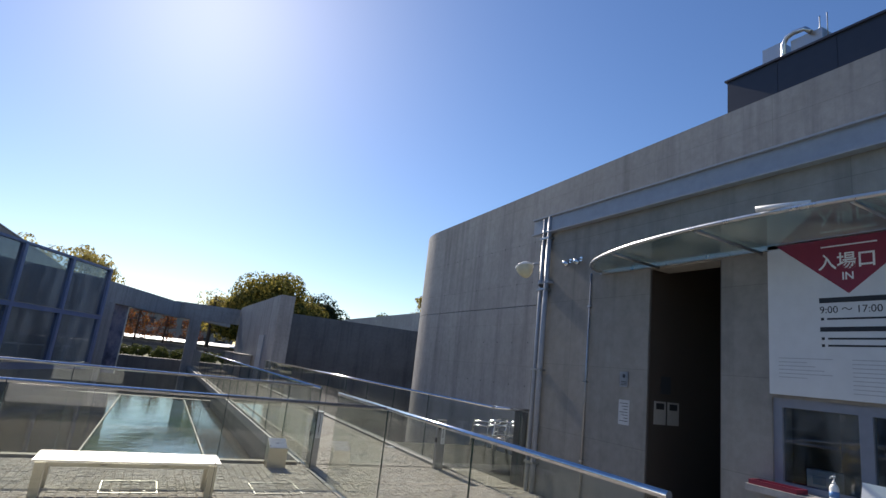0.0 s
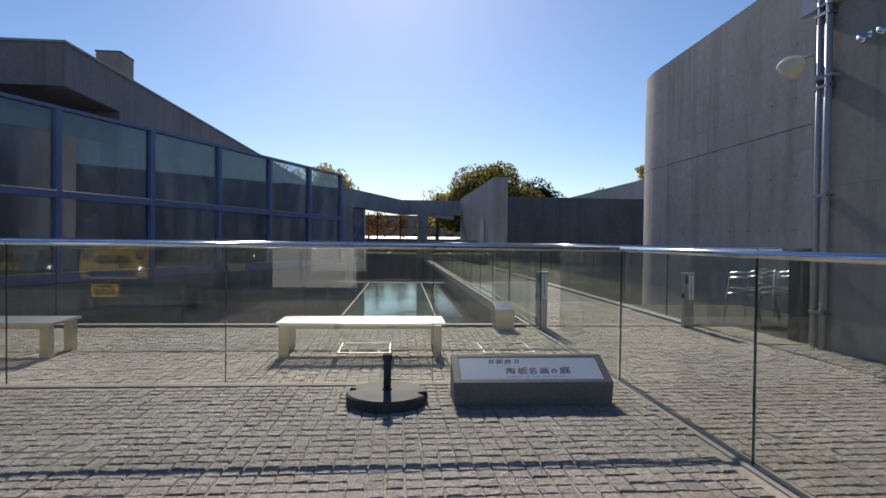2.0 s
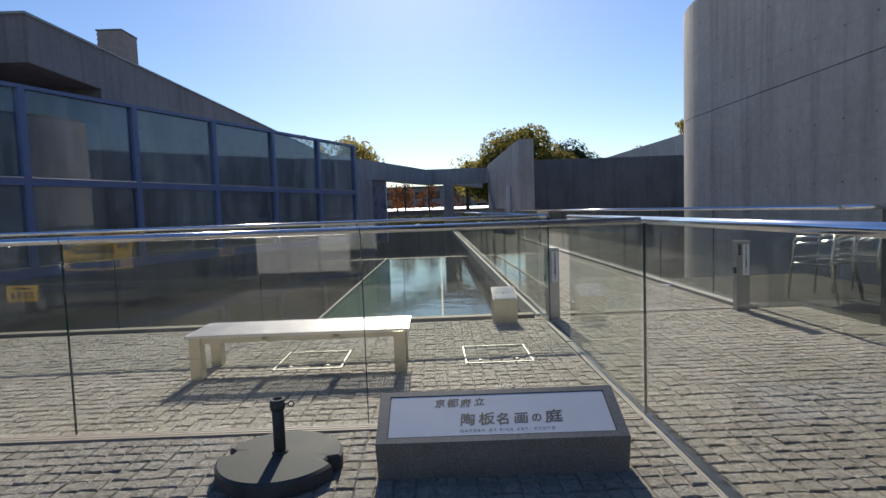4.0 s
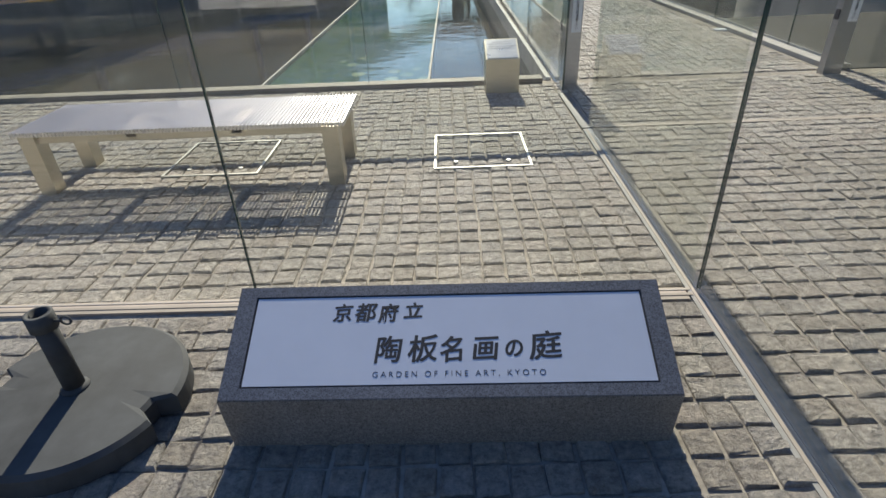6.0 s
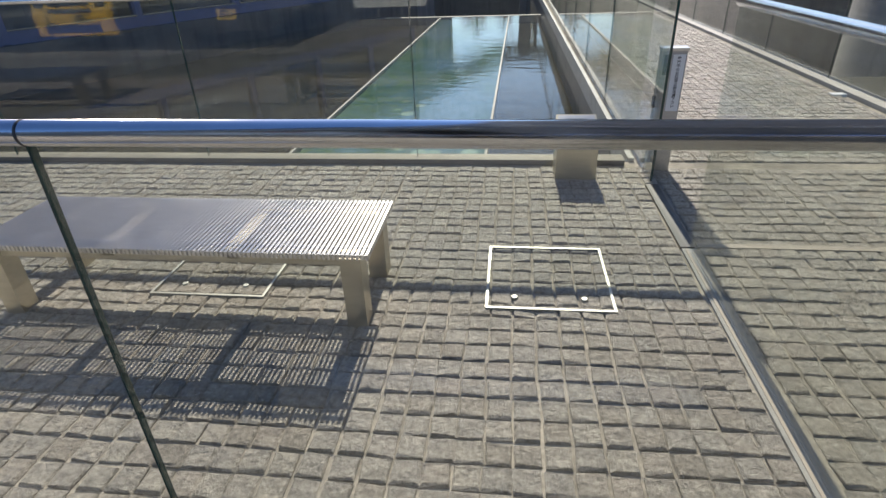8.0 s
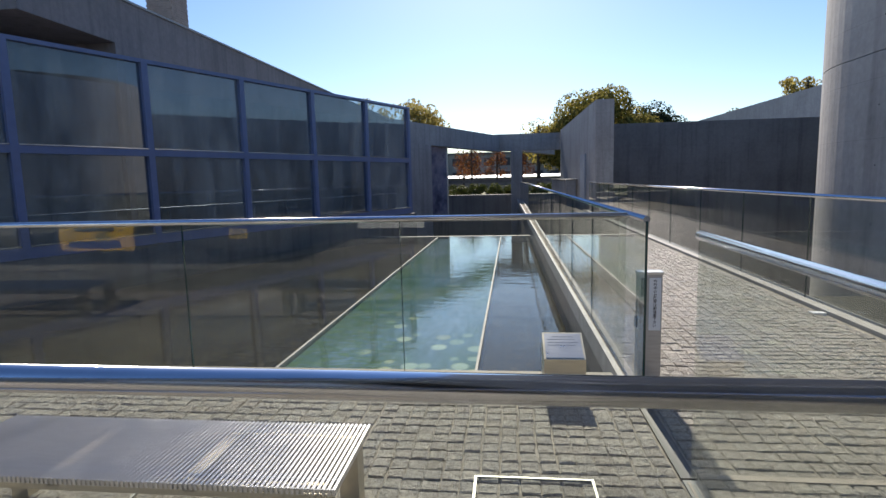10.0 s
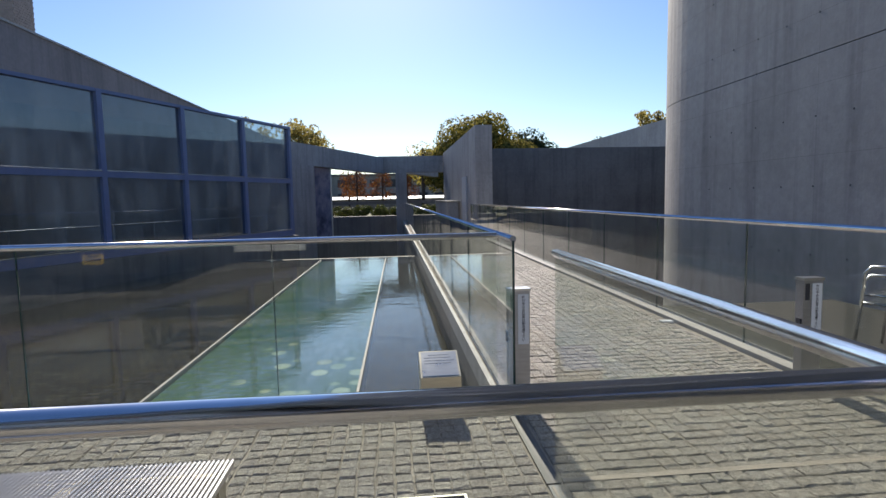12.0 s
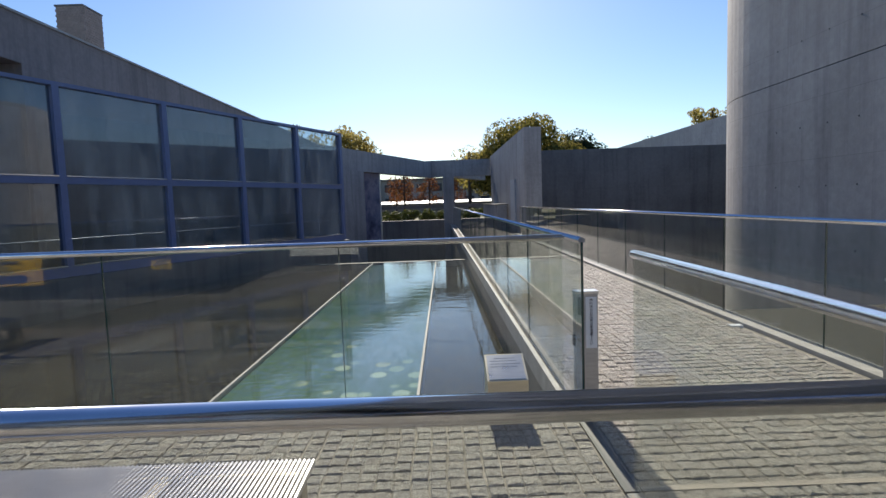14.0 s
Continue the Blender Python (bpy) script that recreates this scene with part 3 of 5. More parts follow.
balustrade("glass_balustrade", (GX, 5.2), (GX + 0.1, 35.5), [2.0 + 1.6 * k for k in range(18)], "glass balustrade between walkway and pool", foot=False, dark_end=True)
balustrade("glass_balustrade", (KX + 0.1, 4.28), (KX + 0.1, 23.0), [2.14 + 1.6 * k for k in range(11)], "glass balustrade on the far walkway side", foot=False)
balustrade("glass_balustrade", (KX + 0.1, 4.25), (EX, 4.18), [0.45], "short glass screen against the entrance wall", rail=True)

# ---- forecourt things ----
def name_stone():
    """Low granite block with sloping top and inset name plate."""
    W, Y0, Y1, ZF, ZB = 1.13, 0.0, 0.285, 0.158, 0.297
    ob = thing("name_stone", (0.062, 2.0, 0), "grey granite name stone with an inset pale plate", "sign stone", turn=-1.0)
    bm = bmesh.new()
    w = W / 2
    lo = [bm.verts.new(p) for p in ((-w + 0.01, Y0 + 0.0, -0.02), (w - 0.01, Y0 + 0.0, -0.02), (w, Y1 + 0.02, -0.02), (-w, Y1 + 0.02, -0.02))]
    hi = [bm.verts.new(p) for p in ((-w, Y0, ZF), (w, Y0, ZF), (w, Y1, ZB), (-w, Y1, ZB))]
    bm.faces.new(lo[::-1])
    top = bm.faces.new(hi)
    for i in range(4):
        bm.faces.new((lo[i], lo[(i + 1) % 4], hi[(i + 1) % 4], hi[i]))
    bevel(bm, 0.006, 2)
    part("block", bm, GRANITE_ROUGH, ob, "bush-hammered grey granite block")
    tilt = math.degrees(math.atan2(ZB - ZF, Y1 - Y0))
    S = math.hypot(ZB - ZF, Y1 - Y0)
    base = pose(0, Y0, ZF) @ pose(0, 0, 0, tilt)
    def tilted(bm):
        bmesh.ops.transform(bm, matrix=base, verts=bm.verts)
        return bm
    E = 0.032
    part("rim", tilted(boxes((-w + 0.002, w - 0.002, 0.002, E, -0.004, 0.004), (-w + 0.002, w - 0.002, S - E, S - 0.002, -0.004, 0.004), (-w + 0.002, -w + 0.05, E, S - E, -0.004, 0.004), (w - 0.05, w - 0.002, E, S - E, -0.004, 0.004), bev=0.0015)), GRANITE, ob, "honed blue-grey granite rim")
    plate = part("plate", tilted(boxes((-w + 0.055, w - 0.055, E + 0.005, S - E - 0.005, -0.003, 0.0025), bev=0.001)), PLATE, ob, "pale grey enamel name plate")
    # black strips paint the shade in the shallow gap round the plate
    for d in ((-w + 0.0505, -w + 0.0545, E + 0.0005, S - E - 0.0005), (w - 0.0545, w - 0.0505, E + 0.0005, S - E - 0.0005), (-w + 0.0545, w - 0.0545, E + 0.0005, E + 0.0045), (-w + 0.0545, w - 0.0545, S - E - 0.0045, S - E - 0.0005)):
        part("groove_shade", tilted(boxes((*d, -0.003, 0.0008))), INK, ob, "dark strip standing for shade in the gap round the plate")
    k = base @ pose(0, 0, 0.0028)
    # brush lettering
    for ch, x, y, size, turn, wide in (
            ("京", -0.277, 0.735, 0.052, 4, 1.0), ("都", -0.217, 0.735, 0.056, 2, 1.02), ("府", -0.156, 0.725, 0.054, 3, 0.98), ("立", -0.090, 0.745, 0.047, 2, 1.1),
            ("陶", -0.152, 0.40, 0.074, 3, 0.98), ("板", -0.064, 0.405, 0.074, 4, 1.05), ("名", 0.012, 0.395, 0.070, 5, 0.95), ("画", 0.094, 0.40, 0.068, 2, 1.05), ("の", 0.168, 0.40, 0.055, 6, 0.95), ("庭", 0.246, 0.415, 0.076, 4, 1.12)):
        for dx, bold in ((0.0, 0.0009), (0.0019, 0.0002)):
            lettering("lettering", ch, size, k @ pose(x + dx, S * y - size * 0.36 - dx * 0.5, dx * 0.02, 0, 0, turn) @ Matrix.Diagonal((wide, 1.04, 1, 1)), INK, plate, align="CENTER", bold=bold, slant=0.16)
    lettering("lettering", "GARDEN OF FINE ART, KYOTO", 0.0215, k @ pose(-0.187, S * 0.175, 0), INK, plate, spacing=1.50, depth=0.0002, bold=-0.0002)
    return ob

def grille_bench(at, length):
    """Steel bench: a grating seat on flat-bar legs."""
    ob = thing("bench", at, "brushed steel bench with a fine bar-grating seat", "bench", "steel benches")
    D, H = 0.49, 0.335
    bm = bmesh.new()
    n = int(length / 0.0180)
    for i in range(n):
        x = 0.003 + i * (length - 0.009) / (n - 1)
        box(bm, x, x + 0.0095, 0.0, D, H - 0.026, H)
    bmesh.ops.bevel(bm, geom=[e for e in bm.edges if abs(e.verts[0].co.y - e.verts[1].co.y) > 0.3 and e.verts[0].co.z > H - 0.001], offset=0.0034, segments=2, affect="EDGES")
    part("seat_grating", bm, GRATE, ob, "fine parallel steel bars")
    for y0, y1 in ((0.006, 0.010), (0.07, 0.074), (D - 0.074, D - 0.07), (D - 0.010, D - 0.006)):
        part("cross_bar", boxes((0.003, length - 0.003, y0, y1, H - 0.02, H - 0.008)), STEEL, ob)
    for y0 in (0.03, D - 0.07):
        part("seat_rail", boxes((0.08, length - 0.08, y0, y0 + 0.04, H - 0.066, H - 0.026), bev=0.003), STEEL_WARM, ob)
    for x0 in (length * 0.34, length * 0.66):
        part("seat_rail", boxes((x0, x0 + 0.05, 0.03, D - 0.03, H - 0.05, H - 0.0265), bev=0.003), STEEL_WARM, ob)
    for x0 in (0.03, length - 0.11):
        for y0 in (0.01, D - 0.10):
            part("leg", boxes((x0, x0 + 0.08, y0, y0 + 0.085, -0.012, H - 0.027), bev=0.004), STEEL_WARM, ob, "satin steel leg")
    return ob

def umbrella_stand():
    ob = thing("umbrella_stand", (-0.965, 2.155, 0), "empty black cast-iron parasol base with a tube", "parasol base")
    bm = bmesh.new()
    R, n, Zb = 0.288, 72, 0.004
    # raised disc with two grip notches cut into the rim
    rim = []
    for k in range(n):
        a = 2 * math.pi * k / n
        notch = min(abs((math.degrees(a) - c + 180) % 360 - 180) for c in (-14, 172)) < 8
        rim.append((R * (0.82 if notch else 1.0), a))
    low = [bm.verts.new((r * math.cos(a), r * math.sin(a), Zb)) for r, a in rim]
    mid = [bm.verts.new((r * math.cos(a), r * math.sin(a), 0.062)) for r, a in rim]
    top = [bm.verts.new((r * 0.955 * math.cos(a), r * 0.955 * math.sin(a), 0.073)) for r, a in rim]
    inn = [bm.verts.new((0.16 * math.cos(a), 0.16 * math.sin(a), 0.079)) for r, a in rim]
    cen = [bm.verts.new((0.045 * math.cos(a), 0.045 * math.sin(a), 0.083)) for r, a in rim]
    for p, q in ((low, mid), (mid, top), (top, inn), (inn, cen)):
        for k in range(n):
            bm.faces.new((p[k], p[(k + 1) % n], q[(k + 1) % n], q[k]))
    bm.faces.new(low[::-1])
    bm.faces.new(cen)
    part("base", bm, IRON, ob, "worn black iron disc with hand notches")
    bm = bmesh.new()
    lathe(bm, [(0.027, 0.08), (0.027, 0.32), (0.021, 0.32), (0.021, 0.12)], 28)
    part("tube", bm, IRON, ob)
    part("collar", lathe(bmesh.new(), [(0.0275, 0.288), (0.034, 0.291), (0.034, 0.336), (0.024, 0.338), (0.024, 0.29)], 28), IRON, ob)
    bm = bmesh.new()
    tube(bm, [(0.033, 0, 0.312), (0.05, 0, 0.312)], 0.004, 8)
    tube(bm, [(0.05 + 0.013 * (1 - math.cos(a)), 0, 0.312 + 0.012 * math.sin(a)) for a in (2 * math.pi * k / 14 for k in range(15))], 0.003, 8, False)
    part("thumb_screw", bm, IRON, ob, "ring-headed clamp screw")
    part("weld", lathe(bmesh.new(), [(0.038, 0.081), (0.036, 0.088), (0.027, 0.094)], 24), IRON, ob)
    for sx in (-1, 1):
        part("foot", boxes((sx * 0.2 - 0.03, sx * 0.2 + 0.03, -0.03, 0.03, -0.012, 0.006)), IRON, ob)
    return ob

ETCH = plain("etched_grey", (0.28, 0.28, 0.30), 0.6)

def caption_box():
    ob = thing("caption_box", (0.377, 5.25, 0), "brushed steel caption box with a slanted top", "caption box")
    bm = bmesh.new()
    w, d, z0, z1 = 0.25, 0.22, 0.248, 0.352
    vs = box(bm, 0, w, 0, d, -0.01, z0)
    vs[6].co.z = vs[7].co.z = z1
    bevel(bm, 0.004)
    part("body", bm, STEEL_WARM, ob)
    tl = math.degrees(math.atan2(z1 - z0, d))
    bm = boxes((0.012, w - 0.012, 0.012, math.hypot(d, z1 - z0) - 0.012, 0.0005, 0.0025))
    bmesh.ops.transform(bm, matrix=pose(0, 0, z0, tl), verts=bm.verts)
    top = part("caption_plate", bm, STEEL, ob, "etched steel caption plate")
    for i in range(4):
        bm = boxes((0.03 if i else 0.06, w - 0.03 - 0.02 * (i % 2) if i else w - 0.06, 0.20 - i * 0.026, 0.2035 - i * 0.026, 0.0025, 0.003))
        bmesh.ops.transform(bm, matrix=pose(0, 0, z0, tl), verts=bm.verts)
        part("text_line", bm, ETCH, top)
    return ob

def notice_post(x, y):
    ob = thing("notice_post", (x, y, 0), "slim steel post with a vertical notice strip", "post", "notice posts")
    part("shaft", boxes((0, 0.14, 0, 0.075, -0.012, 0.735), bev=0.004), STEEL_DARK, ob)
    part("cap", boxes((-0.006, 0.146, -0.006, 0.081, 0.735, 0.752), bev=0.003), STEEL, ob)
    lab = part("notice", boxes((0.062, 0.132, -0.0035, 0, 0.385, 0.715)), WHITE, ob, "white vertical notice label")
    for i, ch in enumerate("歩行中のお煙草は御遠慮下さい"):
        lettering("lettering", ch, 0.0225, pose(0.097, -0.0037, 0.687 - i * 0.0215) @ pose(0, 0, 0, 90), INK, lab, align="CENTER", bold=0.0004)
    part("slot", boxes((0.012, 0.042, -0.003, 0.0, 0.60, 0.715)), DARK, ob, "dark socket plate")
    part("bracket", boxes((-0.012, 0.0, 0.01, 0.05, 0.40, 0.47), bev=0.002), DARK, ob)
    return ob

PLATE = plain("pale_plate", (0.52, 0.55, 0.62), 0.35, 0.0, 0.04)
name_stone()
grille_bench((-2.065, 3.635, 0), 1.64)
grille_bench((-5.75, 3.645, 0), 1.64)
umbrella_stand()
caption_box()
notice_post(0.965, 5.42)
notice_post(3.01, 5.42)

def manhole(x, y):
    ob = thing("access_cover", (x, y, 0), "square paved access cover with a bright steel frame", "access cover", "access covers")
    S, w = 0.53, 0.011
    for d in ((0, S, 0, w), (0, S, S - w, S), (0, w, w, S - w), (S - w, S, w, S - w)):
        part("frame_bar", boxes((*d, -0.02, 0.0065), bev=0.0015), STEEL_BRIGHT, ob, "bright worn steel edge")
    for kx in (0.12, 0.41):
        part("lift_plug", lathe(bmesh.new(), [(0.014, -0.01), (0.014, 0.005), (0.011, 0.0065)], 16, (kx, 0.09, 0)), STEEL_BRIGHT, ob)
    return ob
STEEL_BRIGHT = metal_mat("worn_steel", (0.42, 0.42, 0.39), 0.55, False)
manhole(0.0, 3.80)
manhole(-1.49, 3.82)
solid("expansion_joint", boxes((1.0, KX, 4.375, 4.415, -0.02, 0.002)), FOOT, "thin dark metal joint strip across the path", "joint strip", kind="structure")
solid("channel_bed", bar(bmesh.new(), (side_x(-0.92), -0.92), (side_x(4.36), 4.36), 0.066, -0.02, 0.0015), STONE_EDGE, "sandy stone strip under the glass channel", "edge strip", "structure")
solid("channel_bed", bar(bmesh.new(), (side_x(GY1) - 0.04, GY1 - 0.008), (-12.0, GY1 + 0.112), 0.068, -0.02, 0.0015), FOOT, "sandy stone strip under the glass channel", "edge strip", "structure")
solid("gate_track", boxes((GX - 0.035, GX + 0.035, 4.37, 5.17, -0.02, 0.005)), DARK, "dark slot of the sliding gate", "gate track", kind="structure")

# water lily picture lying in the pool
pic = thing("pond_picture", (-2.035, 5.77, -0.62), "ceramic board picture of a lily pond under water", "ceramic picture", turn=-0.7)
part("picture_board", boxes((0, 1.88, 0, 12.6, 0.0, 0.17)), LILY, pic, "green and blue brushed lily pond")
for d in ((-0.025, 0, 0, 12.63), (1.88, 1.905, 0, 12.63)):
    part("edge_strip", boxes((*d, 0.0, 0.225), bev=0.003), STONE_EDGE, pic, "pale stone edge strip")

# ---- entrance side ----
FACE = pose(0, 0, 0, 90, 0, -90)   # lettering that faces the forecourt (-x)
BEAM_PAINT = plain("grey_blue_paint", (0.30, 0.33, 0.39), 0.4)
CREAM = plain("cream_glass", (0.62, 0.58, 0.40), 0.3)
solid("roof_entrance", boxes((EX, XW, -16, 4.2, 3.8, 4.0)), CONC_DARK, "flat concrete roof over the entrance", "roof", "structure")
fascia = thing("fascia_beam", (EX, 4.33, 3.79), "grey-blue painted steel fascia beam above the entrance", "beam")
part("web", boxes((-0.06, 0.0, -20, 0, 0.0, 0.27), bev=0.004), BEAM_PAINT, fascia)
part("flange", boxes((-0.10, -0.06, -20, 0, 0.0, 0.02), bev=0.003), BEAM_PAINT, fascia)
part("flange", boxes((-0.10, -0.06, -20, 0, 0.25, 0.27), bev=0.003), BEAM_PAINT, fascia)

pipes = thing("downpipes", (EX - 0.06, 3.98, 0), "pair of grey vertical steel pipes on the wall", "pipe")
for dy, r in ((-0.06, 0.038), (0.07, 0.03)):
    p = part("pipe", tube(bmesh.new(), [(0, dy, 0), (0, dy, 4.05)], r, 16), BEAM_PAINT, pipes)
for z in (0.4, 1.7, 2.9, 3.7):
    part("clamp", boxes((-0.045, 0.058, -0.11, 0.11, z - 0.015, z + 0.015), bev=0.003), STEEL_DARK, pipes)
conduit = thing("conduit", (EX - 0.02, 2.98, 0), "thin steel conduit running down the wall", "conduit")
part("tube", tube(bmesh.new(), [(0, 0, 0), (0, 0, 3.05)], 0.013, 10), STEEL_DARK, conduit)
for z in (0.6, 1.6, 2.6):
    part("clip", boxes((-0.016, 0.018, -0.03, 0.03, z - 0.01, z + 0.01), bev=0.002), STEEL, conduit)

camera_dome = thing("security_camera", (EX - 0.10, 3.98, 2.99), "small pale security camera on the pipes", "security camera")
part("housing", lathe(bmesh.new(), [(0.0, 0.045), (0.05, 0.04), (0.055, 0.0), (0.05, -0.02)], 20), BEAM_PAINT, camera_dome)
part("dome", lathe(bmesh.new(), [(0.045, -0.02), (0.04, -0.045), (0.022, -0.062), (0.0, -0.066)], 20), DARK, camera_dome, "smoked dome")
part("arm", boxes((0.0, 0.1, -0.16, 0.02, 0.0, 0.03), bev=0.004), BEAM_PAINT, camera_dome)

lamp = thing("wall_lamp", (EX - 0.12, 4.42, 3.27), "cream bowl-shaped wall lamp, unlit", "wall lamp")
bm = lathe(bmesh.new(), [(0.0, -0.17), (0.06, -0.15), (0.11, -0.08), (0.135, 0.0), (0.13, 0.012), (0.0, 0.015)], 28)
bmesh.ops.rotate(bm, verts=bm.verts, cent=(0, 0, 0), matrix=Matrix.Rotation(radians(-24), 3, "X"))
part("bowl", bm, CREAM, lamp, "cream glass bowl")
bm = lathe(bmesh.new(), [(0.142, 0.0), (0.145, 0.03), (0.11, 0.06), (0.0, 0.08)], 28)
bmesh.ops.rotate(bm, verts=bm.verts, cent=(0, 0, 0), matrix=Matrix.Rotation(radians(-24), 3, "X"))
part("cap", bm, WHITE, lamp)
part("bracket", tube(bmesh.new(), [(0.04, 0, 0.05), (0.12, -0.1, 0.08), (0.16, -0.23, 0.08)], 0.018, 10), STEEL_DARK, lamp)

for y in (3.45, 3.22):
    spot = thing("spotlight", (EX - 0.09, y, 3.24), "small chrome spotlight on the concrete wall", "spotlight", "wall spotlights")
    bm = lathe(bmesh.new(), [(0.018, -0.06), (0.036, -0.045), (0.042, 0.03), (0.03, 0.045), (0.0, 0.05)], 18)
    bmesh.ops.rotate(bm, verts=bm.verts, cent=(0, 0, 0), matrix=Matrix.Rotation(radians(-60), 3, "X"))
    part("head", bm, ALU, spot)
    part("stem", tube(bmesh.new(), [(0.0, 0, 0.02), (0.05, 0, 0.05), (0.09, 0, 0.05)], 0.012, 8), ALU, spot)
    part("rose", boxes((0.078, 0.09, -0.03, 0.03, 0.02, 0.08), bev=0.003), ALU, spot)

panel = thing("entry_panel", (EX, 2.32, 1.67), "steel entry intercom panel with a dark button", "intercom")
part("plate", boxes((-0.012, 0, -0.065, 0.065, -0.09, 0.09), bev=0.003), STEEL_DARK, panel)
part("button", boxes((-0.017, -0.012, -0.02, 0.015, 0.02, 0.06)), DARK, panel)
for i in range(3):
    part("text_line", boxes((-0.013, -0.012, -0.05, 0.045, -0.03 - i * 0.018, -0.024 - i * 0.018)), INK, panel)
paper = thing("paper_notice", (EX, 2.31, 1.27), "pale paper notice taped to the concrete wall", "notice")
sheet = part("sheet", boxes((-0.004, 0, -0.085, 0.085, -0.13, 0.16)), plain("grey_paper", (0.5, 0.51, 0.52), 0.7), paper)
for i in range(7):
    part("text_line", boxes((-0.005, -0.004, -0.065, 0.065 - 0.03 * (i % 3), 0.115 - i * 0.034, 0.122 - i * 0.034)), INK, sheet)

# glass canopy over the doorway
canopy = thing("entrance_canopy", (EX, 0.1, 3.02), "curved glass canopy on steel struts over the doorway", "canopy")
def rim_point(k, n=40):
    a = math.pi * k / n
    return (-0.02 - 0.98 * math.sin(a), 2.68 * math.cos(a), 0.03)
edge = [rim_point(k) for k in range(41)]
bm = bmesh.new()
up = [bm.verts.new((x, y, z + 0.006)) for x, y, z in edge]
dn = [bm.verts.new((x, y, z - 0.006)) for x, y, z in edge]
bm.faces.new(up)
bm.faces.new(dn[::-1])
for k in range(41):
    bm.faces.new((up[k], dn[k], dn[(k + 1) % 41], up[(k + 1) % 41]))
part("pane", bm, CANOPY_GLASS, canopy, "dusty greenish glass")
part("edge_tube", tube(bmesh.new(), edge, 0.02, 12), STEEL, canopy, "bent steel edge tube")
for y in (1.75, 0.48, -0.8):
    x = -0.98 * math.sin(math.acos(y / 2.68))
    part("strut", tube(bmesh.new(), [(0.0, y, -0.01), (x, y, 0.012)], 0.016, 10), STEEL_DARK, canopy)
part("wall_rail", boxes((-0.03, 0, -2.7, 2.7, 0.0, 0.05), bev=0.004), STEEL, canopy)
part("lamp_tube", tube(bmesh.new(), [(-1.06, -0.16, 0.06), (-0.9, -0.5, 0.08)], 0.022, 12), WHITE, canopy, "white tubular fitting")

# doorway fittings
hall_panel = thing("hall_notice_board", (EX + 0.10, 1.951, 1.33), "dim notice papers in the dark doorway", "notice board")
for i, x in enumerate((0.0, 0.22)):
    p = part("notice", boxes((x, x + 0.19, -0.006, 0.0, -0.13, 0.13)), plain("dim_paper", (0.34, 0.33, 0.31), 0.7), hall_panel)
    part("picture_block", boxes((x + 0.03, x + 0.16, -0.008, -0.006, 0.04, 0.11)), INK, p)
part("switch_plate", boxes((0.1, 0.26, -0.01, 0, 0.22, 0.42), bev=0.003), DARK, hall_panel)

# ticket window and price board
WINFRAME = plain("grey_blue_window_frame", (0.20, 0.22, 0.27), 0.4)
ticket = thing("window_ticket", (EX, 0.5, 0.86), "grey-framed ticket window with dark glass", "window")
for d in ((0, 0.05, -0.08, 0, 0, 0.77), (0, 0.05, -3.5, -0.08, 0.69, 0.77), (0, 0.05, -3.5, -0.08, 0, 0.05), (0, 0.05, -0.80, -0.70, 0.05, 0.69), (0, 0.05, -1.75, -1.66, 0.05, 0.69)):
    part("window_frame", boxes((d[0] + 0.02, d[1] + 0.02, *d[2:]), bev=0.004), WINFRAME, ticket)
for y0, y1 in ((-0.70, -0.08), (-1.66, -0.80), (-3.5, -1.75)):
    part("pane", boxes((0.04, 0.048, y0, y1, 0.05, 0.69)), PANE, ticket)
# booth interior: shade is put into the dark concrete colour
solid("wall_booth", boxes((EX + 1.1, EX + 1.15, -3, 0.5, 0, 3.4), (EX + 0.3, EX + 1.1, -3.05, -3.0, 0, 3.4)), CONC_DARK, "back wall of the ticket booth, toned dark for shade", "wall", "structure")
ledge = thing("ticket_ledge", (EX, 0.62, 0.80), "concrete ledge under the ticket window", "ledge")
part("slab", boxes((-0.22, 0, -3.6, 0, 0, 0.055), bev=0.006), CONC, ledge)
part("bracket", boxes((-0.16, 0, -0.5, -0.44, -0.2, 0), bev=0.004), STEEL_DARK, ledge)
tray = thing("red_tray", (EX - 0.2, 0.6, 0.855), "dark red coin tray on the ticket ledge", "tray")
part("tray_body", boxes((0.0, 0.16, -0.42, 0, 0, 0.015), (0.0, 0.012, -0.42, 0, 0.015, 0.04), (0.148, 0.16, -0.42, 0, 0.015, 0.04), (0.012, 0.148, -0.012, 0, 0.015, 0.04), (0.012, 0.148, -0.42, -0.408, 0.015, 0.04)), RED, tray)
pump = thing("sanitizer_bottle", (EX - 0.12, -0.07, 0.855), "white pump bottle of hand sanitizer", "bottle")
part("body", lathe(bmesh.new(), [(0.032, 0), (0.034, 0.01), (0.034, 0.11), (0.022, 0.135), (0.012, 0.14)], 24), WHITE, pump)
part("pump_head", lathe(bmesh.new(), [(0.014, 0.14), (0.014, 0.155), (0.005, 0.158), (0.005, 0.185), (0.012, 0.186), (0.012, 0.2)], 16), WHITE, pump)
part("spout", tube(bmesh.new(), [(0, 0, 0.193), (-0.045, 0, 0.19), (-0.05, 0, 0.18)], 0.005, 8), WHITE, pump)
part("band", lathe(bmesh.new(), [(0.0345, 0.04), (0.0345, 0.085)], 24), plain("blue_band", (0.1, 0.25, 0.55), 0.4), pump, "blue label band")
stand = thing("counter_notice", (EX - 0.14, -0.26, 0.855), "white leaflet stand on the ticket ledge", "leaflet stand")
bm = boxes((0, 0.006, -0.22, 0, 0, 0.2))
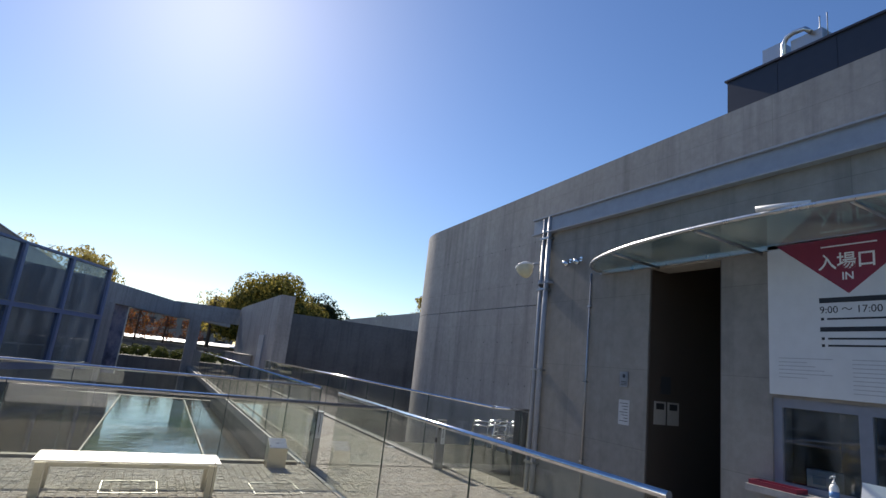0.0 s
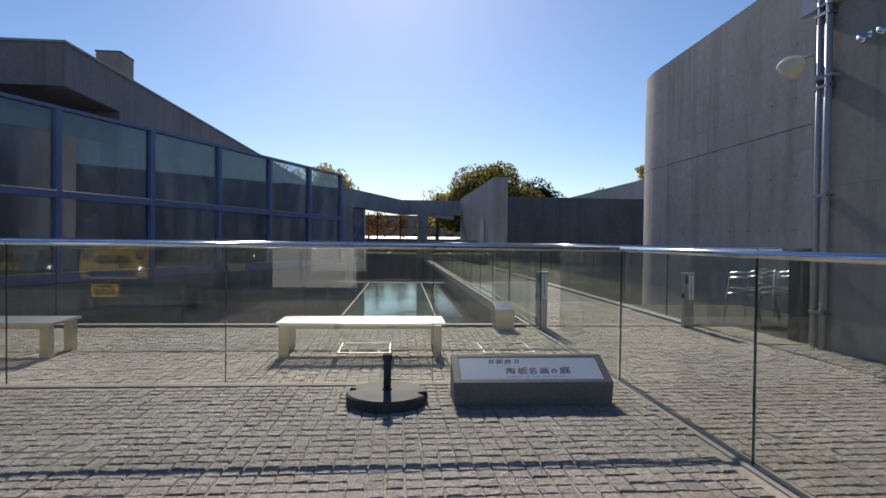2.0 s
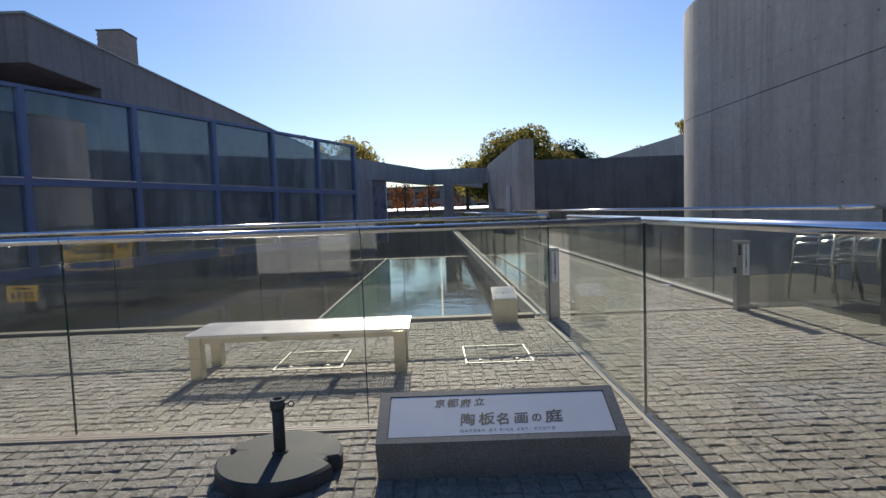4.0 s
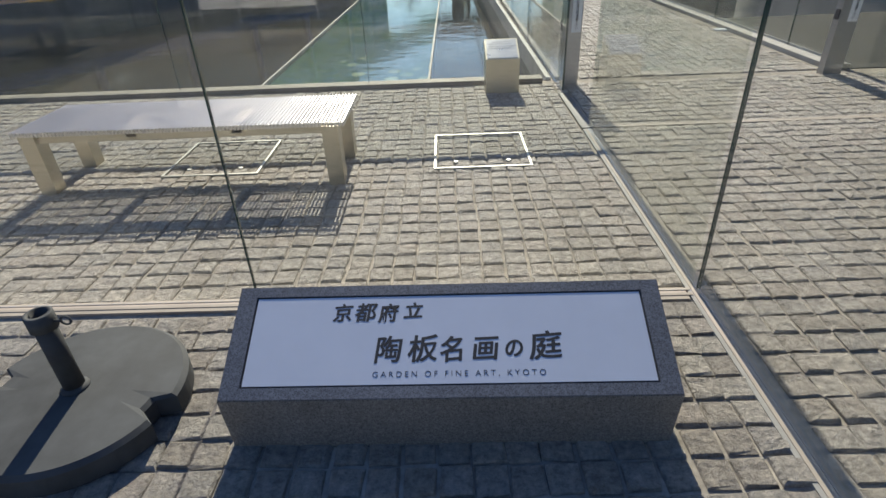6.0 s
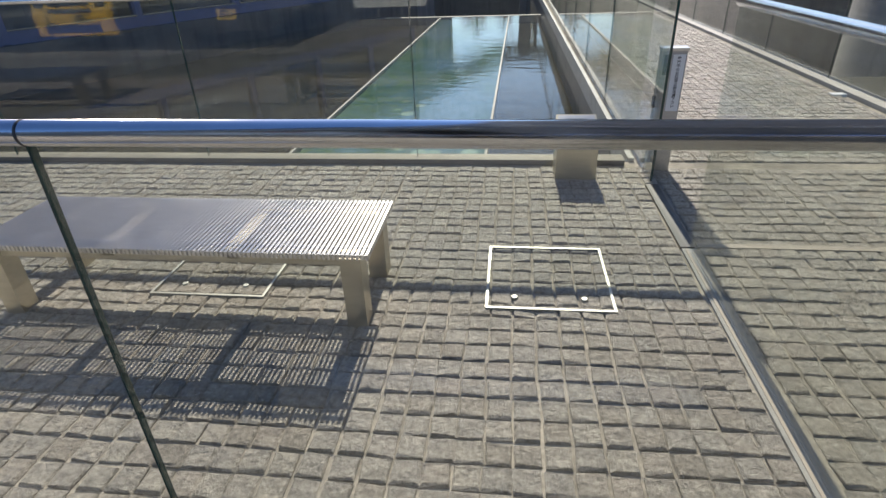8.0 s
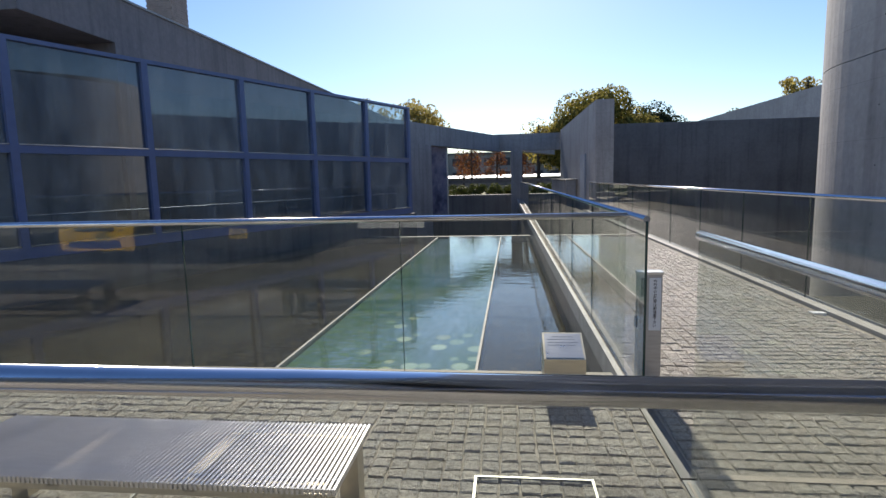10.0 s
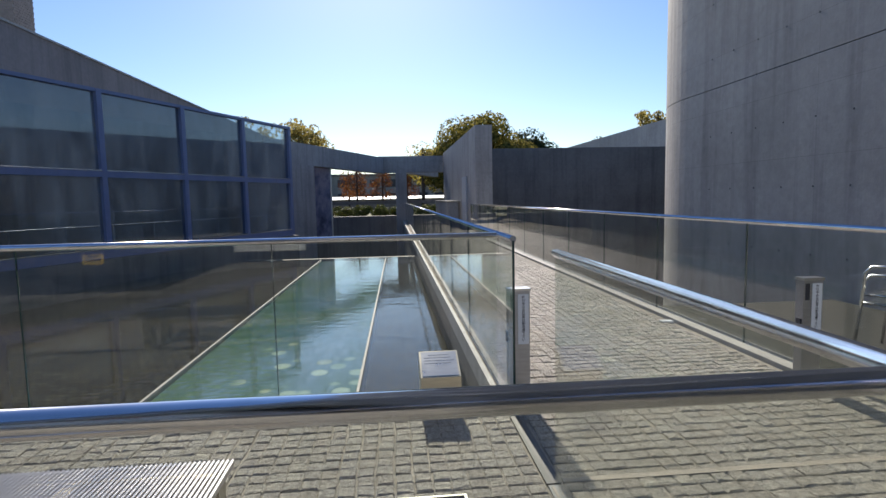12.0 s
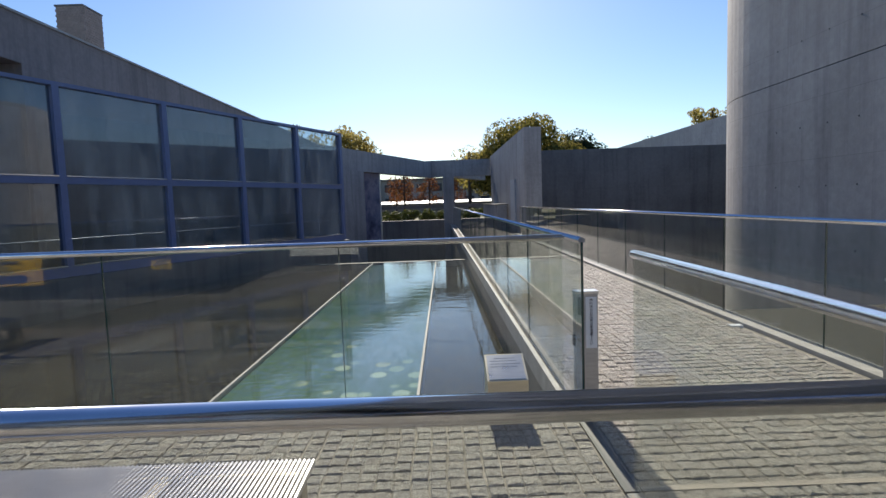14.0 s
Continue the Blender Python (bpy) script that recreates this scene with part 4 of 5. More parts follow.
bmesh.ops.rotate(bm, verts=bm.verts, cent=(0, 0, 0), matrix=Matrix.Rotation(radians(14), 3, "Y"))
part("sheet", bm, WHITE, stand)
part("foot", boxes((-0.005, 0.06, -0.22, 0, -0.002, 0.006)), WHITE, stand)
carton = thing("tissue_carton", (EX + 0.16, 0.3, 0.91), "small white carton behind the ticket glass", "carton")
part("carton_body", boxes((0, 0.12, -0.24, 0, -0.05, 0.14), bev=0.004), WHITE, carton)
part("print", boxes((-0.002, 0, -0.16, -0.05, 0.02, 0.09)), plain("blue_print", (0.1, 0.3, 0.5), 0.5), carton)
solid("booth_counter", boxes((EX + 0.1, EX + 0.6, -2.9, 0.48, 0.8, 0.86), bev=0.005), CONC_DARK, "counter inside the ticket booth, toned dark for shade", "counter")

board = thing("price_board", (EX, 0.5, 1.66), "white admission board with a dark red triangle", "sign board")
part("panel", boxes((-0.03, 0, -3.5, 0, 0, 1.40), bev=0.004), BOARD, board, "white enamel panel")
bm = bmesh.new()
f = [(0.0, -0.09, 1.385), (0.0, -1.31, 1.385), (0.0, -0.70, 0.89)]
a = [bm.verts.new((-0.032, y, z)) for _, y, z in f]
b = [bm.verts.new((-0.029, y, z)) for _, y, z in f]
bm.faces.new(a); bm.faces.new(b[::-1])
for i in range(3):
    bm.faces.new((a[i], b[i], b[(i + 1) % 3], a[(i + 1) % 3]))
tri = part("triangle", bm, RED, board, "dark red downward triangle")
lettering("lettering", "入場口", 0.155, pose(-0.033, -0.46, 1.12) @ FACE, WHITE, tri, depth=0.0008, bold=0.002)
lettering("lettering", "IN", 0.095, pose(-0.033, -0.70, 1.01) @ FACE, WHITE, tri, align="CENTER", depth=0.0008, bold=0.001)
part("text_line", boxes((-0.0335, -0.032, -0.93, -0.49, 1.31, 1.322)), WHITE, tri)
for y0, y1, z0, z1 in ((-1.6, -0.46, 0.815, 0.86), (-1.6, -0.46, 0.565, 0.605)):
    part("heading_bar", boxes((-0.0315, -0.03, y0, y1, z0, z1)), INK, board, "black heading bar")
lettering("lettering", "9:00 ～ 17:00", 0.088, pose(-0.031, -0.46, 0.725) @ FACE, INK, board, depth=0.0008)
for i, z in enumerate((0.675, 0.505, 0.445)):
    part("bullet", boxes((-0.0312, -0.03, -0.495, -0.47, z - 0.012, z + 0.012)), INK, board)
    part("text_line", boxes((-0.0312, -0.03, -1.05 - 0.2 * (i % 2), -0.52, z - 0.008, z + 0.008)), INK, board)
for c, (y0, n) in enumerate(((-0.09, 6), (-0.70, 9))):
    for i in range(n):
        part("text_line", boxes((-0.0308, -0.03, y0 - 0.46 + 0.07 * ((i * 3 + c) % 4), y0, 0.325 - i * 0.034, 0.331 - i * 0.034)), STEEL_DARK, board)

# roof cladding and plant
clad = thing("roof_screen", (XW + 0.03, 2.33, WT + 0.13), "dark metal screen round the roof plant", "roof screen")
for i in range(16):
    part("panel", boxes((0, 0.05, -0.78 * (i + 1) + 0.006, -0.78 * i, 0, 0.60), bev=0.004), CLAD, clad)
part("panel", boxes((0.05, 2.5, -0.05, 0, 0, 0.60), bev=0.004), CLAD, clad)
part("coping", boxes((-0.03, 0.08, -12.5, 0.03, 0.60, 0.63), bev=0.004), CLAD, clad)
plant = thing("roof_plant", (XW + 0.35, 1.97, WT + 0.13), "grey roof ventilation unit with bent pipes", "ventilation unit")
part("casing", boxes((0, 0.6, -0.30, 0, 0, 1.10), bev=0.02), STEEL_DARK, plant)
part("casing", boxes((0, 0.6, -0.86, -0.43, 0, 1.04), bev=0.02), STEEL_DARK, plant)
part("pipe", tube(bmesh.new(), [(-0.05, -0.33, 0), (-0.05, -0.35, 1.0), (-0.05, -0.40, 1.09), (-0.05, -0.5, 1.12), (-0.05, -0.66, 1.1), (-0.05, -0.74, 1.0)], 0.035, 12), STEEL, plant)
for y in (-0.78, -0.88):
    part("aerial", tube(bmesh.new(), [(0.1, y, 0.9), (0.1, y, 1.3)], 0.008, 6), STEEL_DARK, plant)

# stacked chairs, cabinet, drain grating
def chair(at, turn):
    ob = thing("chair", at, "stacked aluminium armchair with slatted seat", "chair", "stacked chairs", turn)
    r = 0.0125
    for sx in (-1, 1):
        part("leg", tube(bmesh.new(), [(sx * 0.26, -0.24, 0), (sx * 0.25, -0.20, 0.42), (sx * 0.25, -0.19, 0.60), (sx * 0.255, -0.14, 0.655), (sx * 0.26, 0.0, 0.665), (sx * 0.25, 0.14, 0.67)], r, 8), ALU, ob)
        part("leg", tube(bmesh.new(), [(sx * 0.25, 0.30, 0), (sx * 0.21, 0.20, 0.42), (sx * 0.20, 0.24, 0.70)], r, 8), ALU, ob)
    part("back_rim", tube(bmesh.new(), [(-0.25, 0.12, 0.67), (-0.235, 0.21, 0.70), (-0.15, 0.28, 0.735), (0, 0.31, 0.745), (0.15, 0.28, 0.735), (0.235, 0.21, 0.70), (0.25, 0.12, 0.67)], r, 8), ALU, ob)
    for z in (0.52, 0.60):
        part("back_slat", tube(bmesh.new(), [(-0.2, 0.215, z), (-0.1, 0.25, z), (0, 0.262, z), (0.1, 0.25, z), (0.2, 0.215, z)], 0.010, 6), ALU, ob)
    for i in range(7):
        y = -0.19 + i * 0.06
        part("seat_slat", boxes((-0.215, 0.215, y, y + 0.045, 0.424, 0.434), bev=0.002), ALU, ob)
    part("seat_rim", tube(bmesh.new(), [(-0.23, -0.2, 0.42), (0.23, -0.2, 0.42), (0.22, 0.2, 0.42), (-0.22, 0.2, 0.42), (-0.23, -0.2, 0.42)], 0.010, 8), ALU, ob)
    return ob
first = chair((4.34, 5.98, 0), 205)
copy_thing(first, pose(4.32, 5.95, 0.075, 0, 0, 205))
for k in range(2):
    copy_thing(first, pose(4.98 - 0.02 * k, 6.15 - 0.03 * k, 0.075 * k, 0, 0, 210))
cab = thing("switch_cabinet", (3.87, 4.23, 0), "dark grey metal cabinet against the wall end", "cabinet")
part("body", boxes((0, 0.34, 0, 0.34, -0.01, 1.06), bev=0.006), DARK, cab)
part("lid", boxes((-0.012, 0.352, -0.012, 0.352, 1.06, 1.085), bev=0.004), BEAM_PAINT, cab)
part("door", boxes((-0.008, 0, 0.02, 0.32, 0.06, 1.02), bev=0.002), DARK, cab)
grate = thing("drain_grating", (3.15, 1.75, 0), "steel bar drain grating set in the paving", "drain grating")
for i in range(12):
    part("bar", boxes((0.0, 0.5, i * 0.07, i * 0.07 + 0.03, -0.02, 0.006), bev=0.002), STEEL_DARK, grate)
for x in (0.0, 0.48):
    part("side_bar", boxes((x, x + 0.02, 0.0, 0.80, -0.02, 0.0035)), STEEL_DARK, grate)

# tie holes in the tall concrete wall
bm = bmesh.new()
for z in (0.5, 1.4, 2.3, 3.6, 4.5):
    for i in range(12):
        y = 4.5 + i * 0.6
        ring = [bm.verts.new((XW - 0.01 * (YP - y) - 0.004, y + 0.014 * math.cos(k * math.pi / 4), z + 0.014 * math.sin(k * math.pi / 4))) for k in range(8)]
        back = [bm.verts.new((XW - 0.01 * (YP - y) + 0.01, v.co.y, v.co.z)) for v in ring]
        bm.faces.new(ring)
        for k in range(8):
            bm.faces.new((ring[k], back[k], back[(k + 1) % 8], ring[(k + 1) % 8]))
solid("tie_holes", bm, DARK, "rows of small dark tie holes in concrete", "tie holes", "stuff")

# ---- chimney ----
BRICK = plain("pale_chimney_tile", (0.34, 0.29, 0.26), 0.8, 0.0, 0.25, 5)
chimney = thing("chimney", (-13.8, 24.6, 5.4), "pale tiled chimney stack on the gallery roof", "chimney")
chimney.scale = (0.78, 0.9, 0.975)
part("core", boxes((-0.66, 0.66, -0.66, 0.66, 0, 4.1)), CONC_BROWN, chimney)
bm = bmesh.new()
for k in range(40):
    z = 0.02 + k * 0.102
    for i in range(8):
        o = -0.68 + i * 0.17 + (0.085 if k % 2 else 0)
        w = min(o + 0.155, 0.69)
        box(bm, o, w, -0.69, -0.661, z, z + 0.088)
        box(bm, 0.661, 0.69, o, w, z, z + 0.088)
tagged(part("tiles", bm, BRICK, chimney, "small pale facing tiles"), kind="stuff")
part("plinth", boxes((-1.3, 1.9, -1.2, 1.4, 0, 1.85), bev=0.02), CONC_BROWN, chimney)
part("cap", boxes((-0.71, 0.71, -0.71, 0.71, 4.1, 4.16), bev=0.01), CONC_DARK, chimney)
bm = boxes((-8.45, -8.26, 11.11, 48, 5.44, 5.49), (-22, -8.45, 11.11, 11.3, 5.44, 5.49))
for v in bm.verts:
    v.co.z += 0.012 * (v.co.y - 11.15) + 0.002
solid("roof_coping", bm, CONC_PALE, "thin metal coping on the gallery roof edge", "coping", "structure")

# ---- far end ----
def picture_mat(name, cols):
    k = Mat(name, rough=0.4)
    a = k.noise(1.4, 6, 0.7, (1.4, 1, 0.8))
    n = len(cols)
    k.colour(k.ramp(a, [(0.3 + 0.4 * i / (n - 1), c) for i, c in enumerate(cols)]))
    return k.m
wallpic = thing("wall_picture", (-3.4, 29.6, -0.42), "tall bluish ceramic picture board by the pool", "ceramic picture")
part("board", boxes((-0.66, 0.66, -0.05, 0.05, 0, 3.45), bev=0.01), picture_mat("blue_picture", [(0.03, 0.04, 0.09), (0.10, 0.12, 0.22), (0.22, 0.22, 0.30), (0.06, 0.08, 0.18)]), wallpic)
part("frame", boxes((-0.72, -0.66, -0.08, 0.08, 0, 3.48), (0.66, 0.72, -0.08, 0.08, 0, 3.48), bev=0.006), STEEL_DARK, wallpic)
solid("rail_beam_far", boxes((-7, 3.4, 41.8, 42.1, 1.0, 1.22), bev=0.01), CONC_DARK, "dark concrete rail beam across the far opening", "beam", "structure")
solid("steel_door_far", boxes((3.42, 3.478, 25.4, 26.8, 0, 2.25), bev=0.01), BEAM_PAINT, "grey-blue steel door in the fin wall", "door", "structure")
def grass_mat():
    k = Mat("dry_grass", rough=0.9)
    k.colour(k.ramp(k.noise(0.9, 6, 0.7), [(0.3, (0.05, 0.07, 0.02)), (0.55, (0.13, 0.13, 0.045)), (0.75, (0.22, 0.18, 0.08))]))
    k.bump(k.noise(12, 4), 0.6, 0.05)
    return k.m
GRASS = grass_mat()
solid("lawn_far", boxes((-120, 120, 42.2, 320, -6.0, -0.05)), GRASS, "dry autumn lawn beyond the garden walls", "lawn", "structure")
solid("ground_behind", boxes((-120, -40, -120, 42, -6, -0.06), (-40, 120, -120, -30, -6, -0.06), (16.1, 120, -30, 42, -6, -0.06)), GRASS, "grass and trees ground round the garden", "ground", "structure")

def leaf_mat(name, cols, through=0.35):
    k = Mat(name, rough=0.7, spec=0.2)
    r = k.node("ShaderNodeNewGeometry").outputs["Random Per Island"]
    n = len(cols)
    c = k.ramp(r, [(i / (n - 1), q) for i, q in enumerate(cols)])
    k.colour(c)
    tr = k.node("ShaderNodeBsdfTranslucent")
    k.link(c, tr.inputs["Color"])
    mx = k.node("ShaderNodeMixShader", Fac=through)
    k.link(k.b.outputs[0], mx.inputs[1])
    k.link(tr.outputs[0], mx.inputs[2])
    k.link(mx.outputs[0], k.t.nodes["Material Output"].inputs["Surface"])
    return k.m
LEAF_OLIVE = leaf_mat("olive_leaves", [(0.07, 0.08, 0.022), (0.17, 0.155, 0.04), (0.30, 0.25, 0.06), (0.42, 0.33, 0.085)], 0.6)
LEAF_DARK = leaf_mat("dark_leaves", [(0.015, 0.028, 0.012), (0.03, 0.045, 0.02), (0.05, 0.06, 0.025)])
LEAF_GOLD = leaf_mat("golden_leaves", [(0.24, 0.20, 0.06), (0.42, 0.32, 0.09), (0.30, 0.28, 0.11)], 0.65)
LEAF_RED = leaf_mat("russet_leaves", [(0.11, 0.035, 0.015), (0.17, 0.06, 0.02), (0.2, 0.10, 0.03)], 0.5)
LEAF_GREEN = leaf_mat("shrub_leaves", [(0.05, 0.07, 0.02), (0.10, 0.12, 0.03), (0.17, 0.16, 0.05)])
BARK = plain("bark", (0.07, 0.052, 0.04), 0.9, 0.0, 0.4, 3)

def leaves(seed, clumps, per, size):
    """Small folded leaf quads scattered over many clump shells."""
    rg = np.random.default_rng(seed)
    vs, fs = [], []
    for cx, cy, cz, rx, ry, rz in clumps:
        d = rg.normal(size=(per, 3))
        d /= np.linalg.norm(d, axis=1)[:, None]
        rad = rg.uniform(0.72, 1.05, per) ** 0.6
        p = np.array((cx, cy, cz)) + d * rad[:, None] * np.array((rx, ry, rz))
        u = rg.normal(size=(per, 3))
        u -= d * (u * d).sum(1)[:, None] * 0.6
        u /= np.linalg.norm(u, axis=1)[:, None]
        v = np.cross(d, u) + rg.normal(scale=0.35, size=(per, 3))
        s = size * rg.uniform(0.6, 1.4, per)[:, None]
        for a, b, c, e in zip(p - u * s, p + v * s * 0.6, p + u * s, p - v * s * 0.6):
            n = len(vs)
            vs += [tuple(a), tuple(b), tuple(c), tuple(e)]
            fs.append((n, n + 1, n + 2, n + 3))
    return vs, fs

def tree(at, label, leafm, clumps, per, size, trunk, seed, limbs=5):
    ob = thing("tree", at, label, "tree")
    bm = bmesh.new()
    r, h = trunk
    rg = random.Random(seed)
    rings = [(r * 1.3, 0), (r, 0.15 * h), (r * 0.8, 0.5 * h), (r * 0.45, h)]
    lathe(bm, rings, 10)
    part("trunk", bm, BARK, ob)
    for k in range(limbs):
        c = clumps[(k * 3) % len(clumps)]
        z = h * rg.uniform(0.45, 0.95)
        bm = bmesh.new()
        mid = (c[0] * 0.5 + rg.uniform(-0.2, 0.2), c[1] * 0.5, (z + c[2]) / 2 + 0.2)
        tube(bm, [(0, 0, z), mid, (c[0] * 0.95, c[1] * 0.95, c[2])], r * 0.28, 6)
        part("limb", bm, BARK, ob)
    vs, fs = leaves(seed, clumps, per, size)
    me = bpy.data.meshes.new("crown")
    me.from_pydata(vs, [], fs)
    me.materials.append(leafm)
    cr = new("crown", me)
    cr.parent = ob
    return ob

def dome(seed, n, rx, ry, rz, z0, cr):
    """Clumps spread under a dome."""
    rg = random.Random(seed)
    out = []
    for _ in range(n):
        a, e = rg.uniform(0, 2 * math.pi), math.asin(rg.uniform(-0.15, 1.0))
        f = rg.uniform(0.55, 0.95)
        s = cr * rg.uniform(0.65, 1.3)
        out.append((rx * f * math.cos(a) * math.cos(e), ry * f * math.sin(a) * math.cos(e), z0 + rz * f * math.sin(e), s, s, s * 0.8))
    return out
tree((9.6, 60, -0.05), "broad olive evergreen tree with rounded crown", LEAF_OLIVE, dome(3, 46, 6.6, 4.5, 5.3, 4.0, 1.9), 900, 0.15, (0.5, 6), 3)
tree((14.8, 63, -0.05), "dark green round evergreen tree", LEAF_DARK, dome(4, 24, 3.6, 3.2, 4.2, 3.8, 1.7), 800, 0.15, (0.45, 5.5), 4)
tree((3.5, 58, -0.05), "thin half-bare pale tree beside the evergreen", LEAF_GOLD, dome(5, 14, 2.2, 2, 2.6, 4.4, 0.8), 70, 0.11, (0.2, 6.5), 5, 9)
tree((-7.0, 48, -0.05), "golden-green autumn tree behind the glass front", LEAF_GOLD, dome(6, 24, 2.0, 2, 2.6, 5.3, 0.8), 150, 0.11, (0.25, 6.6), 6, 8)
tree((-10.4, 46, -0.05), "half-bare autumn tree behind the glass front", LEAF_GOLD, dome(7, 18, 2.1, 2, 2.2, 5.7, 0.8), 90, 0.12, (0.22, 7.0), 7, 10)
tree((29.2, 60, -0.05), "pale yellow willow above the far wall", LEAF_GOLD, dome(8, 30, 3.0, 2.2, 3.4, 7.6, 0.75), 110, 0.12, (0.25, 10), 8, 10)
tree((21.5, 55, -0.05), "small scrubby tree top above the far wall", LEAF_GREEN, dome(9, 16, 2.6, 2, 1.9, 5.4, 0.7), 120, 0.13, (0.2, 6), 9, 6)
for i, x in enumerate((-2.75, -0.55, -3.9, 1.9)):
    tree((x, 51 + (i % 2) * 2 + (6 if i > 1 else 0), -0.05), "slim autumn tree with russet leaves", LEAF_RED, dome(20 + i, 22, 1.05, 0.9, 2.4, 2.0, 0.5), 42, 0.075, (0.10, 4.2), 20 + i, 14)
for i, (x, y) in enumerate(((25, 8), (27, 17), (24, -3), (-16, -26), (-4, -28), (8, -30))):
    tree((x, y, -0.06), "dark evergreen tree standing behind the garden", LEAF_DARK, dome(40 + i, 22, 3.2, 3.2, 2.8, 3.4, 1.3), 160, 0.30, (0.4, 4.6), 40 + i, 5)
# low shrubs
for i in range(12):
    vs, fs = leaves(60 + i, dome(60 + i, 9, 0.75, 0.5, 0.6, 0.2, 0.35), 120, 0.07)
    me = bpy.data.meshes.new("shrub")
    me.from_pydata(vs, [], fs)
    me.materials.append(LEAF_GREEN)
    ob = tagged(new("shrub", me), "low clipped shrub on the far lawn", "shrub", "shrubs")
    ob.matrix_world = pose(-5.8 + i * 0.85, 45.0 + (i * 7 % 3) * 0.7, -0.05)
# long white roofed shed and building beyond
shed = thing("long_shed", (-2, 60, -0.05), "long low shed with a bright white roof", "shed")
part("wall", boxes((-14, 9, 0.5, 6, 0, 1.38)), CONC_BROWN, shed)
bm = bmesh.new()
prism(bm, [(-14.4, 0), (9.4, 0), (9.4, 6.5), (-14.4, 6.5)], 1.38, 1.44)
for v in bm.verts:
    v.co.z += v.co.y * 0.045
part("roof", bm, BOARD, shed, "bright white sheet roof")
far = thing("distant_building", (-6, 92, -0.05), "distant brownish three-storey building", "building")
part("wall", boxes((-22, 16, 0, 10, 0, 5.2)), CONC_BROWN, far)
part("roof", boxes((-22.3, 16.3, -0.3, 10.3, 5.2, 5.5)), CONC_DARK, far)
for r in range(2):
    for i in range(14):
        part("window", boxes((-20.5 + i * 2.6, -19.0 + i * 2.6, -0.06, 0.02, 1.2 + r * 2.2, 2.4 + r * 2.2)), DARK, far)

# ---- parked cars and screen behind the walker, seen mirrored in the glass ----
def car(at, paint, label):
    ob = thing("car", at, label, "car", "parked cars")
    W = 0.735
    prof = [(0.0, 0.22), (0.03, 0.5), (0.0, 0.62), (-0.06, 0.82), (-0.62, 0.98), (-1.12, 1.52), (-1.5, 1.58), (-2.9, 1.56), (-3.3, 1.05), (-3.38, 0.6), (-3.36, 0.25)]
    bm = bmesh.new()
    secs = []
    for x, f in ((-W, 0.94), (-W * 0.9, 1.0), (W * 0.9, 1.0), (W, 0.94)):
        secs.append([bm.verts.new((x * (0.86 if z > 1.2 else 1.0), y * f - (0.05 if abs(x) == W else 0), 0.22 + (z - 0.22) * (0.985 if abs(x) == W else 1))) for y, z in prof])
    n = len(prof)
    for a, b in zip(secs, secs[1:]):
        for i in range(n):
            bm.faces.new((a[i], a[(i + 1) % n], b[(i + 1) % n], b[i])).smooth = False
    bm.faces.new(secs[0][::-1])
    bm.faces.new(secs[-1])
    bevel(bm, 0.03, 2)
    body = part("body", bm, paint, ob)
    bm = bmesh.new()
    q = [(-0.56, -0.66, 1.0), (0.56, -0.66, 1.0), (0.52, -1.1, 1.49), (-0.52, -1.1, 1.49)]
    a = [bm.verts.new((x, y + 0.012, z + 0.012)) for x, y, z in q]
    b = [bm.verts.new((x, y - 0.02, z - 0.02)) for x, y, z in q]
    bm.faces.new(a); bm.faces.new(b[::-1])
    for i in range(4):
        bm.faces.new((a[i], b[i], b[(i + 1) % 4], a[(i + 1) % 4]))
    part("windscreen", bm, CARGLASS, ob, "dark windscreen")
    for sx in (-1, 1):
        lamp_bm = lathe(bmesh.new(), [(0.0, 0.03), (0.09, 0.02), (0.11, -0.02), (0.10, -0.05)], 20)
        bmesh.ops.transform(lamp_bm, matrix=pose(sx * 0.55, -0.03, 0.72, -90, 0, 0), verts=lamp_bm.verts)
        part("headlight", lamp_bm, ALU, ob, "round chrome headlight")
        part("mirror", boxes((sx * 0.80 - 0.07, sx * 0.80 + 0.07, -0.85, -0.78, 0.98, 1.12), bev=0.02), paint, ob)
        for y in (-0.62, -2.75):
            wb = lathe(bmesh.new(), [(0.16, -0.07), (0.26, -0.07), (0.275, 0.0), (0.26, 0.07), (0.16, 0.07)], 24)
            bmesh.ops.transform(wb, matrix=pose(sx * 0.66, y, 0.265, 0, 90, 0), verts=wb.verts)
            wheel = part("wheel", wb, DARK, ob, "black tyre")
            rb = lathe(bmesh.new(), [(0.0, -0.06), (0.16, -0.05), (0.16, 0.05), (0.0, 0.06)], 20)
            bmesh.ops.transform(rb, matrix=pose(sx * 0.66, y, 0.265, 0, 90, 0), verts=rb.verts)
            part("rim", rb, ALU, wheel)
    part("grille", boxes((-0.38, 0.38, -0.02, 0.035, 0.58, 0.64), bev=0.01), DARK, ob)
    part("grille", boxes((-0.5, 0.5, -0.02, 0.03, 0.28, 0.40), bev=0.02), DARK, ob)
    part("trim", boxes((-0.36, 0.36, 0.0, 0.03, 0.70, 0.73), bev=0.005), ALU, ob)
    plate = part("licence_plate", boxes((0.02, 0.35, 0.03, 0.045, 0.40, 0.565), bev=0.003), PLATE_YELLOW, ob, "yellow licence plate")
    for k in range(4):
        part("text_mark", boxes((0.07 + k * 0.065, 0.11 + k * 0.065, 0.045, 0.047, 0.425, 0.50)), INK, plate)
    part("text_mark", boxes((0.10, 0.27, 0.045, 0.047, 0.52, 0.545)), INK, plate)
    return ob
CARGLASS = plain("car_glass", (0.02, 0.025, 0.03), 0.05)
